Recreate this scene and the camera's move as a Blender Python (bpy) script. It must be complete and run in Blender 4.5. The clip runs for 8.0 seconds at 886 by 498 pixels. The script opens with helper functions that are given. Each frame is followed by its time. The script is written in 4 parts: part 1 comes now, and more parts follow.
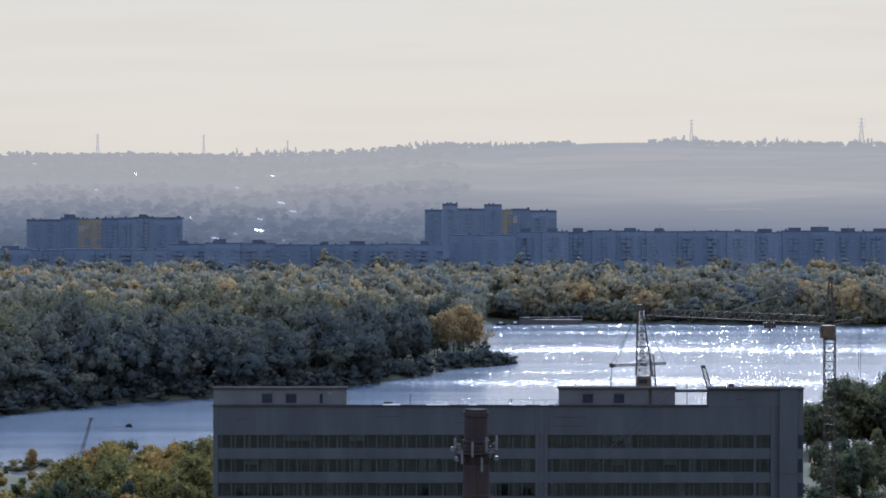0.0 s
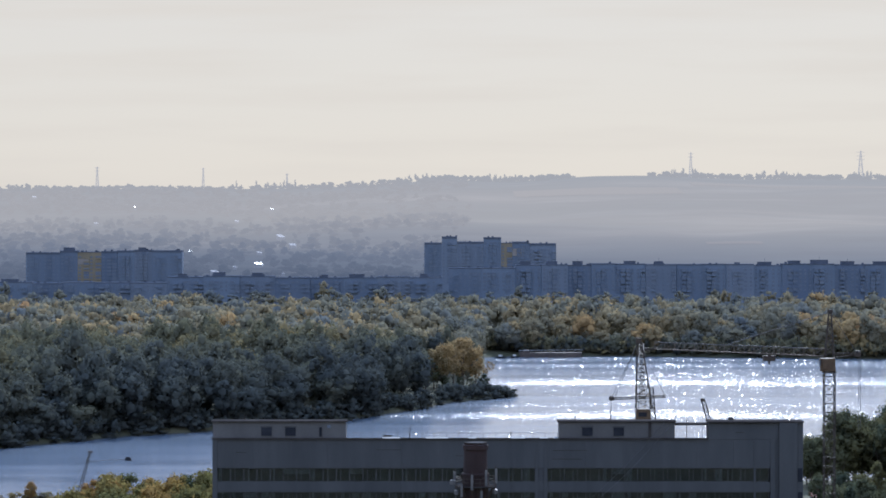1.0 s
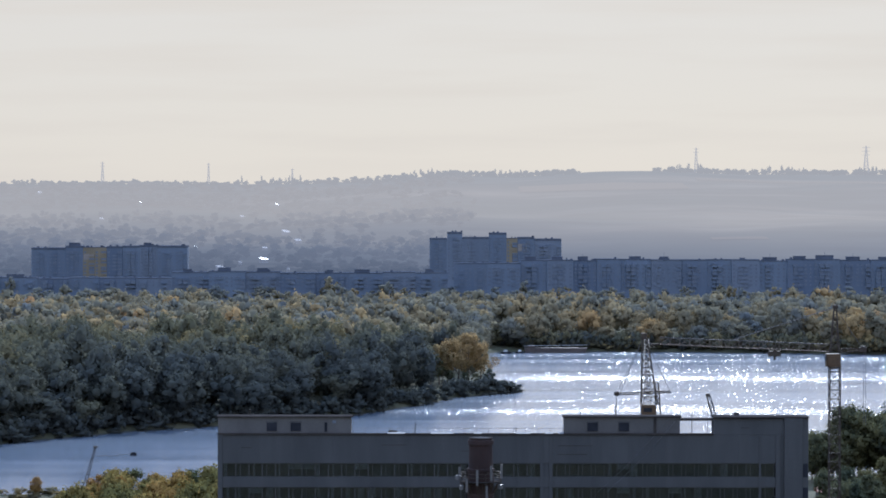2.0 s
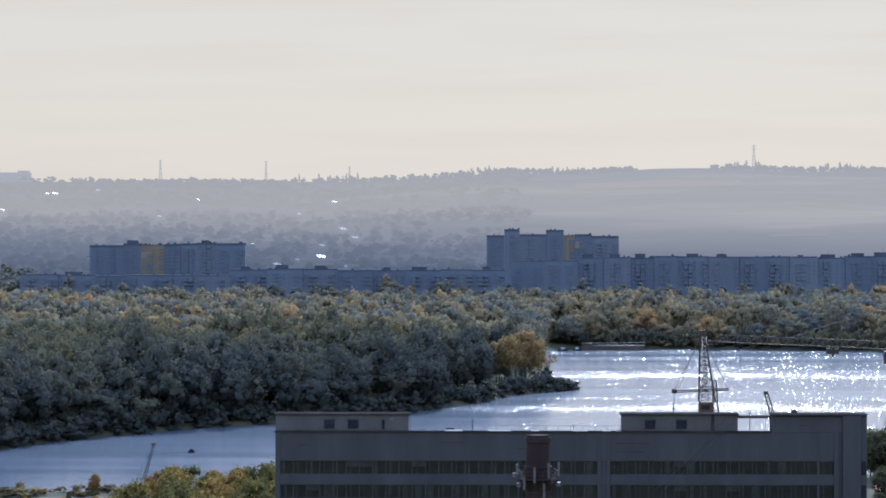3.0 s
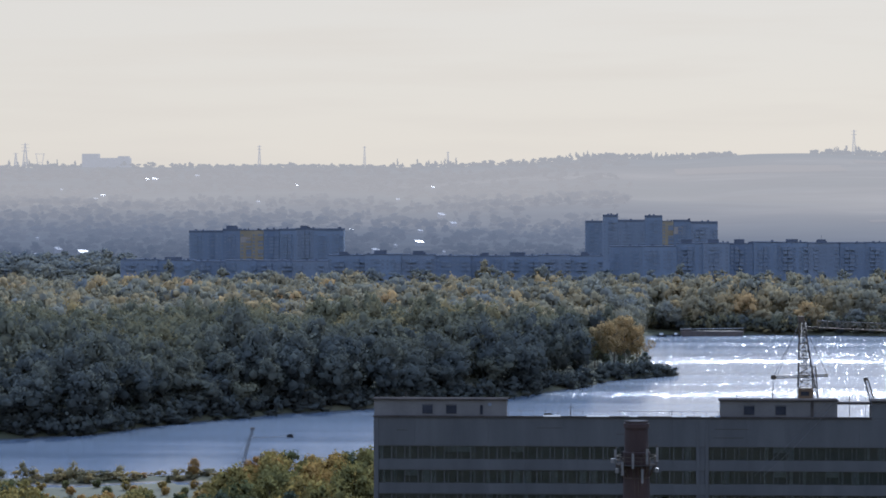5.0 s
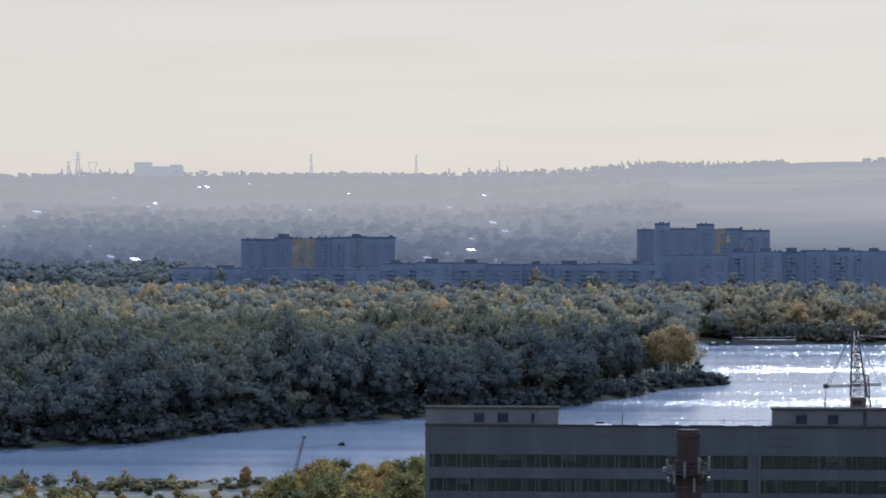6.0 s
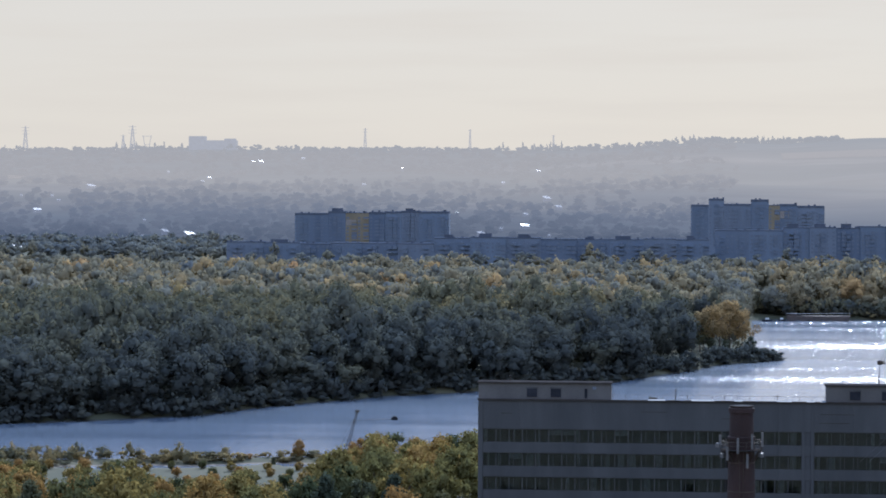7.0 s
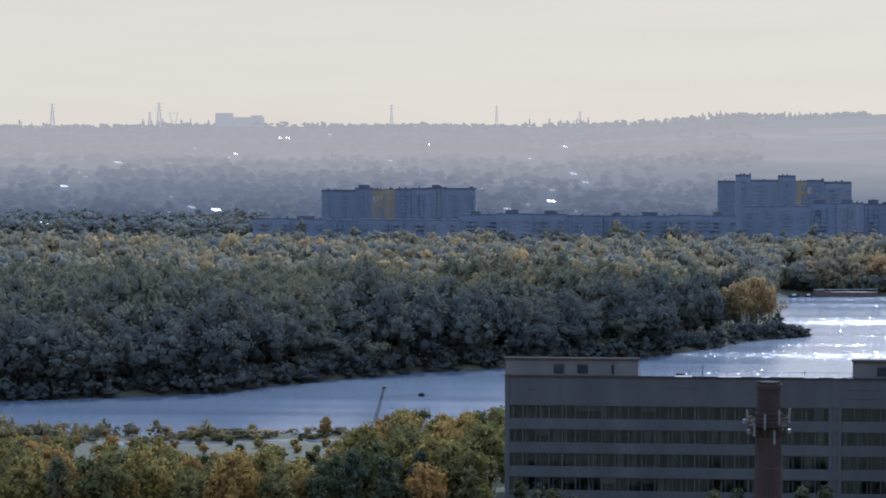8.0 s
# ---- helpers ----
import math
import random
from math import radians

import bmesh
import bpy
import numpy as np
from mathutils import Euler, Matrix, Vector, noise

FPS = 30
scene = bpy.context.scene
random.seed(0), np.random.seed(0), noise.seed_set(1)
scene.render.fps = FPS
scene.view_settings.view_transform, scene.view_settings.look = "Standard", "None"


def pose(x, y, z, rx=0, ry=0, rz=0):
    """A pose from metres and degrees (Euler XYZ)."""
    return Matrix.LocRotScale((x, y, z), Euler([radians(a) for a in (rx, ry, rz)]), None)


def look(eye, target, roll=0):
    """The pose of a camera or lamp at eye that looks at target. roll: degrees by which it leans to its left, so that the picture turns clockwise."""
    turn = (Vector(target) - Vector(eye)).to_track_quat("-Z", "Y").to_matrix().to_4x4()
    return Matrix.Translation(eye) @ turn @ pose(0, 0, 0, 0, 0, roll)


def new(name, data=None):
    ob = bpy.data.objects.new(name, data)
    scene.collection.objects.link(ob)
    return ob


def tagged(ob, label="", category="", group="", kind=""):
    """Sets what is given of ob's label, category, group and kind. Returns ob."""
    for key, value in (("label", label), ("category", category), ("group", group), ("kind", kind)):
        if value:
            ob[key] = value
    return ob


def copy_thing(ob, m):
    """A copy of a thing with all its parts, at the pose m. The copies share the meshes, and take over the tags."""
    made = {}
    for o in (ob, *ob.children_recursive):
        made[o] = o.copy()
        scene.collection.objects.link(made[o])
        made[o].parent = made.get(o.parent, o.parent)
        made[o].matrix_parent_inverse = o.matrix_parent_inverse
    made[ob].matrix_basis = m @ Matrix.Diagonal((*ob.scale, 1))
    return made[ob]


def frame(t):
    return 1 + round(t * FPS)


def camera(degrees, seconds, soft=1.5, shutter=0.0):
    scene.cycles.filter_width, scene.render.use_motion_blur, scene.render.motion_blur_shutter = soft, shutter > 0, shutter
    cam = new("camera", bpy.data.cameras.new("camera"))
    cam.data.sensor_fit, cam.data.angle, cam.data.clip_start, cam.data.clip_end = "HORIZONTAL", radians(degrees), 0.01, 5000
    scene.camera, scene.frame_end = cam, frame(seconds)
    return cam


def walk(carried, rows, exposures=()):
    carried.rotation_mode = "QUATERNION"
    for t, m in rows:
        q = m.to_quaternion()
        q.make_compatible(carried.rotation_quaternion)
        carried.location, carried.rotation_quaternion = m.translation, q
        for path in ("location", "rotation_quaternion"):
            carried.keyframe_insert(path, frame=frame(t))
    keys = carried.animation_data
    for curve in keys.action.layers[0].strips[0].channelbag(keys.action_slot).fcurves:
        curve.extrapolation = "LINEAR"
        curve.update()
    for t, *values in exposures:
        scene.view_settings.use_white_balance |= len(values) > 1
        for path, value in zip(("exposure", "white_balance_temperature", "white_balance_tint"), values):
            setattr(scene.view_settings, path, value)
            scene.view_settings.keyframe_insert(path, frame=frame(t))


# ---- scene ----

# camera: a hand-held long lens on a high balcony, turning on the spot
EYE = (0.0, 0.0, 62.0)
cam = camera(18.4, 8.0, soft=1.75)
# seconds, turn to the right, tilt, roll in degrees
TURNS = [
    (0.0, 0.000, -1.255, 0.013),
    (0.1, 0.201, -1.373, 0.050),
    (0.2, 0.154, -1.314, 0.050),
    (0.3, 0.189, -1.137, 0.050),
    (0.4, 0.154, -1.125, 0.050),
    (0.5, 0.245, -0.997, 0.098),
    (0.6, 0.272, -0.924, 0.050),
    (0.7, 0.189, -0.675, 0.050),
    (0.8, 0.166, -0.628, 0.050),
    (0.9, 0.118, -0.592, 0.050),
    (1.0, 0.011, -0.563, 0.004),
    (1.2, -0.036, -0.634, 0.010),
    (2.3, -0.191, -0.685, 0.025),
    (2.4, -0.350, -0.805, -0.017),
    (2.5, -0.484, -0.865, -0.058),
    (2.6, -0.693, -0.923, -0.054),
    (2.7, -0.755, -0.758, -0.050),
    (2.8, -0.900, -0.711, -0.045),
    (2.9, -0.983, -0.746, -0.041),
    (3.0, -1.297, -0.715, -0.037),
    (3.1, -1.468, -0.793, -0.056),
    (3.2, -1.605, -0.947, -0.075),
    (3.3, -1.699, -1.018, -0.094),
    (3.4, -1.830, -1.006, -0.113),
    (3.5, -1.958, -1.045, -0.132),
    (3.6, -2.179, -0.982, -0.132),
    (3.7, -2.273, -1.053, -0.132),
    (3.8, -2.522, -1.230, -0.131),
    (3.9, -2.629, -1.159, -0.131),
    (4.0, -2.760, -1.192, -0.131),
    (4.1, -2.853, -1.159, -0.135),
    (4.2, -2.987, -1.294, -0.139),
    (5.3, -3.544, -0.832, -0.010),
    (5.4, -3.634, -0.758, -0.008),
    (5.5, -3.686, -0.690, -0.006),
    (5.6, -3.895, -0.758, -0.009),
    (5.7, -4.025, -0.676, -0.012),
    (5.8, -4.131, -0.605, -0.015),
    (5.9, -4.308, -0.711, -0.018),
    (6.0, -4.436, -0.845, -0.021),
    (6.1, -4.580, -0.888, 0.016),
    (6.2, -4.911, -1.171, 0.053),
    (6.3, -4.993, -1.112, 0.089),
    (6.4, -5.053, -1.065, 0.126),
    (6.5, -5.129, -1.192, 0.163),
    (6.6, -5.076, -1.277, 0.164),
    (6.7, -5.123, -1.289, 0.165),
    (6.8, -5.289, -1.384, 0.166),
    (6.9, -5.407, -1.325, 0.167),
    (7.0, -5.558, -1.375, 0.168),
    (7.1, -5.513, -1.277, 0.132),
    (7.2, -5.583, -1.301, 0.097),
    (7.3, -5.690, -1.348, 0.061),
    (7.4, -5.866, -1.360, 0.026),
    (7.5, -5.951, -1.302, -0.010),
    (7.6, -6.173, -1.289, 0.004),
    (7.7, -6.302, -1.395, 0.019),
    (7.8, -6.337, -1.502, 0.033),
    (7.9, -6.267, -1.738, 0.048),
    (8.0, -6.114, -1.869, 0.062),
]
EXPOSURE = 0.3
walk(cam, [(t, pose(*EYE, 90 + tilt, 0, -turn) @ pose(0, 0, 0, 0, 0, roll)) for t, turn, tilt, roll in TURNS],
     [(0.0, EXPOSURE, 5120, 10), (8.0, EXPOSURE, 5120, 10)])

# ---- world and sun ----
SUN_TURN, SUN_HEIGHT = 8.5, 37.0      # degrees to the right of +y, and above the horizon
world = bpy.data.worlds.new("world")
scene.world = world
world.use_nodes = True
wt = world.node_tree
wt.nodes.clear()
w_out = wt.nodes.new("ShaderNodeOutputWorld")
w_bg = wt.nodes.new("ShaderNodeBackground")
w_sky = wt.nodes.new("ShaderNodeTexSky")
w_sky.sky_type, w_sky.sun_disc = "NISHITA", False
w_sky.sun_elevation, w_sky.sun_rotation = radians(SUN_HEIGHT), radians(SUN_TURN)
w_sky.air_density, w_sky.dust_density, w_sky.ozone_density = 1.0, 1.0, 2.0
w_bg.inputs[1].default_value = 0.10
# thin high cloud drawn out in long streaks
w_tc = wt.nodes.new("ShaderNodeTexCoord")
w_map = wt.nodes.new("ShaderNodeMapping")
w_map.inputs["Scale"].default_value = (5.0, 5.0, 60.0)
w_noise = wt.nodes.new("ShaderNodeTexNoise")
w_noise.inputs["Scale"].default_value, w_noise.inputs["Detail"].default_value = 1.6, 4.0
w_ramp = wt.nodes.new("ShaderNodeMapRange")
w_ramp.inputs[1].default_value, w_ramp.inputs[2].default_value = 0.45, 0.8
w_ramp.inputs[3].default_value, w_ramp.inputs[4].default_value = 0.93, 0.985
w_mix = wt.nodes.new("ShaderNodeMix")
w_mix.data_type = "RGBA"
w_sep = wt.nodes.new("ShaderNodeSeparateXYZ")
w_veil = wt.nodes.new("ShaderNodeValToRGB")   # the veil is warm and pale low down, blue overhead
w_veil.color_ramp.elements.new(0.3)
for el, (p, c) in zip(w_veil.color_ramp.elements, ((0.12, (0.668, 0.54, 0.388, 1)), (0.34, (0.73, 0.75, 0.92, 1)), (0.7, (0.68, 0.8, 1.08, 1)))):
    el.position, el.color = p, c
w_gain = wt.nodes.new("ShaderNodeVectorMath")
w_gain.operation = "SCALE"
w_gain.inputs["Scale"].default_value = 10.0
wt.links.new(w_tc.outputs["Generated"], w_sep.inputs[0])
wt.links.new(w_sep.outputs[2], w_veil.inputs[0])
wt.links.new(w_veil.outputs[0], w_gain.inputs[0])
wt.links.new(w_gain.outputs[0], w_mix.inputs[7])
wt.links.new(w_tc.outputs["Generated"], w_map.inputs[0])
wt.links.new(w_map.outputs[0], w_noise.inputs[0])
wt.links.new(w_noise.outputs[0], w_ramp.inputs[0])
wt.links.new(w_ramp.outputs[0], w_mix.inputs[0])
wt.links.new(w_sky.outputs[0], w_mix.inputs[6])
wt.links.new(w_mix.outputs[2], w_bg.inputs[0])
wt.links.new(w_bg.outputs[0], w_out.inputs[0])

sun = new("sun", bpy.data.lights.new("sun", "SUN"))
sun.data.energy, sun.data.angle, sun.data.color = 2.8, radians(0.6), (1.0, 0.93, 0.82)
a, e = radians(SUN_TURN), radians(SUN_HEIGHT)
sun.matrix_world = look((0, 0, 0), (-math.sin(a) * math.cos(e), -math.cos(a) * math.cos(e), -math.sin(e)))


# ---- materials ----
def shader(name):
    m = bpy.data.materials.new(name)
    m.use_nodes = True
    t = m.node_tree
    return m, t, t.nodes["Principled BSDF"]


def ramp_node(t, source, stops):
    r = t.nodes.new("ShaderNodeValToRGB")
    while len(r.color_ramp.elements) < len(stops):
        r.color_ramp.elements.new(0.5)
    for el, (p, c) in zip(r.color_ramp.elements, stops):
        el.position, el.color = p, (*c, 1)
    t.links.new(source, r.inputs[0])
    return r.outputs[0]


def noise_node(t, scale, detail=4.0, stretch=(1, 1, 1), rough=0.55):
    g = t.nodes.new("ShaderNodeNewGeometry")
    mp = t.nodes.new("ShaderNodeMapping")
    mp.inputs["Scale"].default_value = stretch
    n = t.nodes.new("ShaderNodeTexNoise")
    n.inputs["Scale"].default_value, n.inputs["Detail"].default_value = scale, detail
    n.inputs["Roughness"].default_value = rough
    t.links.new(g.outputs["Position"], mp.inputs[0])
    t.links.new(mp.outputs[0], n.inputs[0])
    return n.outputs[0]


def blend(t, a, b, f, kind="MIX"):
    m = t.nodes.new("ShaderNodeMix")
    m.data_type, m.blend_type = "RGBA", kind
    for v, s in ((f, 0), (a, 6), (b, 7)):
        if isinstance(v, bpy.types.NodeSocket):
            t.links.new(v, m.inputs[s])
        else:
            m.inputs[s].default_value = v if s == 0 else (*v, 1)
    return m.outputs[2]


def bumped(t, b, source, strength, distance):
    n = t.nodes.new("ShaderNodeBump")
    n.inputs["Strength"].default_value, n.inputs["Distance"].default_value = strength, distance
    t.links.new(source, n.inputs["Height"])
    t.links.new(n.outputs[0], b.inputs["Normal"])


def surface(name, dark, light, scale=0.6, rough=0.85, metal=0.0, stretch=(1, 1, 1), fine=6.0, bump=0.08, spread=(0.3, 0.7), gloss=0.5):
    """Two-scale mottled paint, concrete, metal and so on."""
    m, t, b = shader(name)
    big = noise_node(t, scale, 5, stretch)
    small = noise_node(t, fine, 3)
    base = ramp_node(t, big, [(spread[0], dark), (spread[1], light)])
    grain = ramp_node(t, small, [(0.3, (0.93, 0.93, 0.93)), (0.7, (1.04, 1.04, 1.04))])
    info = t.nodes.new("ShaderNodeObjectInfo")
    piece = ramp_node(t, info.outputs["Random"], [(0.0, (0.94, 0.94, 0.94)), (1.0, (1.04, 1.04, 1.04))])
    t.links.new(blend(t, blend(t, base, grain, 1.0, "MULTIPLY"), piece, 1.0, "MULTIPLY"), b.inputs["Base Color"])
    b.inputs["Roughness"].default_value, b.inputs["Metallic"].default_value = rough, metal
    b.inputs["Specular IOR Level"].default_value = gloss
    bumped(t, b, small, bump, 0.05)
    return m


def foliage(name, stops, own=True, haze=0.0):
    """Leaves: colour from each tree's own tint, varied leaf by leaf; light shines through them."""
    m, t, b = shader(name)
    t.nodes.remove(b)
    if own:
        at = t.nodes.new("ShaderNodeAttribute")
        at.attribute_name = "tint"
        src = at.outputs["Fac"]
    else:
        src = t.nodes.new("ShaderNodeObjectInfo").outputs["Random"]
    col = ramp_node(t, src, stops)
    g = t.nodes.new("ShaderNodeNewGeometry")
    leaf = ramp_node(t, g.outputs["Random Per Island"], [(0.0, (0.92, 0.93, 0.95)), (0.6, (1.0, 1.0, 1.0)), (1.0, (1.08, 1.07, 1.02))])
    col = blend(t, col, leaf, 1.0, "MULTIPLY")
    d = t.nodes.new("ShaderNodeBsdfDiffuse")
    tr = t.nodes.new("ShaderNodeBsdfTranslucent")
    mx = t.nodes.new("ShaderNodeMixShader")
    mx.inputs[0].default_value = 0.3
    t.links.new(col, d.inputs[0])
    t.links.new(col, tr.inputs[0])
    t.links.new(d.outputs[0], mx.inputs[1])
    t.links.new(tr.outputs[0], mx.inputs[2])
    last = mx.outputs[0]
    if haze:
        last = haze_emission(t, last, haze)
    t.links.new(last, t.nodes["Material Output"].inputs[0])
    return m


# colours of the haze that the far backdrop emits
HAZE_NEAR, HAZE_FAR = (0.07, 0.078, 0.1), (0.352, 0.303, 0.258)


def haze_emission(t, last, amount):
    """Haze put into the far backdrop as emission, growing with distance from the river."""
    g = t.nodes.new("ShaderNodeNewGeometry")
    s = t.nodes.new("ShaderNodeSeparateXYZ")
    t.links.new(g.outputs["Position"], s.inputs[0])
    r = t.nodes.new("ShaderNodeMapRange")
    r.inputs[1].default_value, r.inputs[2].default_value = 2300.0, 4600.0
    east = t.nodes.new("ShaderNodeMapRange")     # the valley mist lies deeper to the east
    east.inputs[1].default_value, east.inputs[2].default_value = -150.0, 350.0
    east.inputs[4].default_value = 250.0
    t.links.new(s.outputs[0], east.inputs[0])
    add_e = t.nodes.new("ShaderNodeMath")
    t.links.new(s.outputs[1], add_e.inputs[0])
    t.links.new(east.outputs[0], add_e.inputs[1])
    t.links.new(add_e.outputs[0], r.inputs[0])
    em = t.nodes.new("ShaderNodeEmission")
    t.links.new(ramp_node(t, r.outputs[0], [(0.0, HAZE_NEAR), (0.25, (0.15, 0.15, 0.165)), (0.55, HAZE_FAR), (0.8, HAZE_FAR), (1.0, (0.34, 0.3, 0.26))]), em.inputs[0])
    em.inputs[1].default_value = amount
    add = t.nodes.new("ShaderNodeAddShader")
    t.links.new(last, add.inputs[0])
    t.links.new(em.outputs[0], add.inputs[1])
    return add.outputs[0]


def water_material(name, crest=False):
    m, t, b = shader(name)
    b.inputs["Base Color"].default_value = (0.145, 0.178, 0.225, 1)
    b.inputs["IOR"].default_value = 1.45
    if crest:
        b.inputs["Roughness"].default_value = 0.16
        return m
    lanes = noise_node(t, 0.02, 4, (0.12, 1.8, 1), 0.6)
    g = t.nodes.new("ShaderNodeMapRange")      # wind lanes: rougher and calmer bands
    g.inputs[1].default_value, g.inputs[2].default_value = 0.35, 0.65
    g.inputs[3].default_value, g.inputs[4].default_value = 0.14, 0.21
    t.links.new(lanes, g.inputs[0])
    t.links.new(g.outputs[0], b.inputs["Roughness"])
    bumped(t, b, noise_node(t, 0.9, 3, (0.7, 0.4, 1), 0.6), 0.9, 0.14)
    return m


def ground_material():
    m, t, b = shader("bank_ground")
    big, small = noise_node(t, 0.03, 5), noise_node(t, 1.2, 4)
    grass = ramp_node(t, big, [(0.3, (0.04, 0.048, 0.022)), (0.7, (0.1, 0.09, 0.045))])
    g = t.nodes.new("ShaderNodeNewGeometry")
    s = t.nodes.new("ShaderNodeSeparateXYZ")
    t.links.new(g.outputs["Position"], s.inputs[0])
    r = t.nodes.new("ShaderNodeMapRange")
    r.inputs[1].default_value, r.inputs[2].default_value = 0.12, 0.3
    t.links.new(s.outputs[2], r.inputs[0])
    sand = ramp_node(t, small, [(0.3, (0.16, 0.13, 0.095)), (0.7, (0.25, 0.21, 0.155))])
    isle = t.nodes.new("ShaderNodeMath")       # muddy, not sandy, beyond the channel
    isle.operation = "GREATER_THAN"
    isle.inputs[1].default_value = 655.0
    t.links.new(s.outputs[1], isle.inputs[0])
    mud = ramp_node(t, small, [(0.3, (0.035, 0.036, 0.03)), (0.7, (0.06, 0.056, 0.042))])
    t.links.new(blend(t, blend(t, sand, mud, isle.outputs[0]), grass, r.outputs[0]), b.inputs["Base Color"])
    b.inputs["Roughness"].default_value = 0.95
    bumped(t, b, small, 0.5, 0.2)
    return m


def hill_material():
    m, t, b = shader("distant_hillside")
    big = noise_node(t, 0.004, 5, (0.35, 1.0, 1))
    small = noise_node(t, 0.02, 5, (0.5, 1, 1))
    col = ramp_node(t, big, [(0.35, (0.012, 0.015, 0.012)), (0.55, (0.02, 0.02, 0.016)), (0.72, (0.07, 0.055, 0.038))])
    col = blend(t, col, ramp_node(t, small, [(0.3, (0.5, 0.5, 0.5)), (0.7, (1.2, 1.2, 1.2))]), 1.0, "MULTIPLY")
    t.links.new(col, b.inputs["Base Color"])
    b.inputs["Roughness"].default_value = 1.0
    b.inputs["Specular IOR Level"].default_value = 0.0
    t.links.new(haze_emission(t, b.outputs[0], 1.0), t.nodes["Material Output"].inputs[0])
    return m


def hazed_paint(name, colour, amount=1.0, rough=0.9, metal=0.0, gloss=0.0):
    """Plain paint for small things on the far backdrop, with its haze as emission."""
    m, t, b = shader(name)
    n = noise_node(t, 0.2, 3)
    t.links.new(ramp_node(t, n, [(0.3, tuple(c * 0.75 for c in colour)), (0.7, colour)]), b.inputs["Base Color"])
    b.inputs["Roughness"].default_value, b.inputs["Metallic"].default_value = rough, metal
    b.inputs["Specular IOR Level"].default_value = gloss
    t.links.new(haze_emission(t, b.outputs[0], amount), t.nodes["Material Output"].inputs[0])
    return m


def glass_material():
    m, t, b = shader("window_glass")
    t.nodes.remove(b)
    fr = t.nodes.new("ShaderNodeFresnel")
    fr.inputs[0].default_value = 1.8
    tr, gl = t.nodes.new("ShaderNodeBsdfTransparent"), t.nodes.new("ShaderNodeBsdfGlossy")
    tr.inputs[0].default_value = (0.6, 0.65, 0.68, 1)
    gl.inputs[1].default_value = 0.04
    mx = t.nodes.new("ShaderNodeMixShader")
    t.links.new(fr.outputs[0], mx.inputs[0])
    t.links.new(tr.outputs[0], mx.inputs[1])
    t.links.new(gl.outputs[0], mx.inputs[2])
    t.links.new(mx.outputs[0], t.nodes["Material Output"].inputs[0])
    return m


def brick_material():
    m, t, b = shader("chimney_brick")
    tc = t.nodes.new("ShaderNodeTexCoord")
    sp = t.nodes.new("ShaderNodeSeparateXYZ")
    t.links.new(tc.outputs["Object"], sp.inputs[0])
    at = t.nodes.new("ShaderNodeMath")
    at.operation = "ARCTAN2"
    t.links.new(sp.outputs[1], at.inputs[0])
    t.links.new(sp.outputs[0], at.inputs[1])
    mu = t.nodes.new("ShaderNodeMath")
    mu.operation = "MULTIPLY"
    mu.inputs[1].default_value = 1.8
    t.links.new(at.outputs[0], mu.inputs[0])
    cb = t.nodes.new("ShaderNodeCombineXYZ")
    t.links.new(mu.outputs[0], cb.inputs[0])
    t.links.new(sp.outputs[2], cb.inputs[1])
    br = t.nodes.new("ShaderNodeTexBrick")
    br.inputs["Scale"].default_value = 1.0
    br.inputs["Brick Width"].default_value, br.inputs["Row Height"].default_value = 0.26, 0.077
    br.inputs["Mortar Size"].default_value = 0.01
    br.inputs["Color1"].default_value, br.inputs["Color2"].default_value = (0.03, 0.013, 0.011, 1), (0.043, 0.019, 0.015, 1)
    br.inputs["Mortar"].default_value = (0.045, 0.038, 0.035, 1)
    t.links.new(cb.outputs[0], br.inputs[0])
    soot = ramp_node(t, noise_node(t, 0.5, 4, (1, 1, 0.35)), [(0.3, (0.55, 0.5, 0.5)), (0.65, (1.05, 1.05, 1.05))])
    t.links.new(blend(t, br.outputs[0], soot, 1.0, "MULTIPLY"), b.inputs["Base Color"])
    b.inputs["Roughness"].default_value = 0.9
    bumped(t, b, br.outputs["Fac"], 0.3, 0.02)
    return m


AUTUMN = [(0.0, (0.094, 0.103, 0.094)), (0.3, (0.155, 0.151, 0.095)), (0.55, (0.25, 0.21, 0.105)), (0.85, (0.4, 0.3, 0.13)), (1.0, (0.45, 0.28, 0.12))]
M_WATER, M_CREST = water_material("river_water"), water_material("wavelet_crest", True)
M_GROUND, M_HILL = ground_material(), hill_material()
M_LEAF_ISLAND = foliage("island_leaves", AUTUMN)
# paler and bluer than the island's leaves to paint in the haze
M_LEAF_FAR = foliage("hazed_far_bank_leaves", [(0.0, (0.175, 0.192, 0.19)), (0.4, (0.235, 0.222, 0.155)), (0.65, (0.31, 0.255, 0.145)), (0.85, (0.43, 0.315, 0.15)), (1.0, (0.48, 0.3, 0.14))])
# the hill's leaves carry the same haze as emission
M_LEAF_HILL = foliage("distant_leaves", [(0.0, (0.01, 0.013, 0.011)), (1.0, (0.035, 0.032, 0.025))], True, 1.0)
M_LEAF_NEAR = foliage("bank_leaves", [(0.0, (0.085, 0.1, 0.05)), (0.35, (0.19, 0.175, 0.065)), (0.7, (0.31, 0.235, 0.075)), (1.0, (0.38, 0.22, 0.075))], False)
M_LEAF_GOLD = foliage("golden_leaves", [(0.0, (0.35, 0.275, 0.14)), (1.0, (0.46, 0.325, 0.15))], False)
M_LEAF_DARK = foliage("dark_leaves", [(0.0, (0.08, 0.098, 0.068)), (1.0, (0.18, 0.17, 0.08))], False)
M_BARK = surface("bark", (0.06, 0.045, 0.035), (0.14, 0.11, 0.085), 1.5)
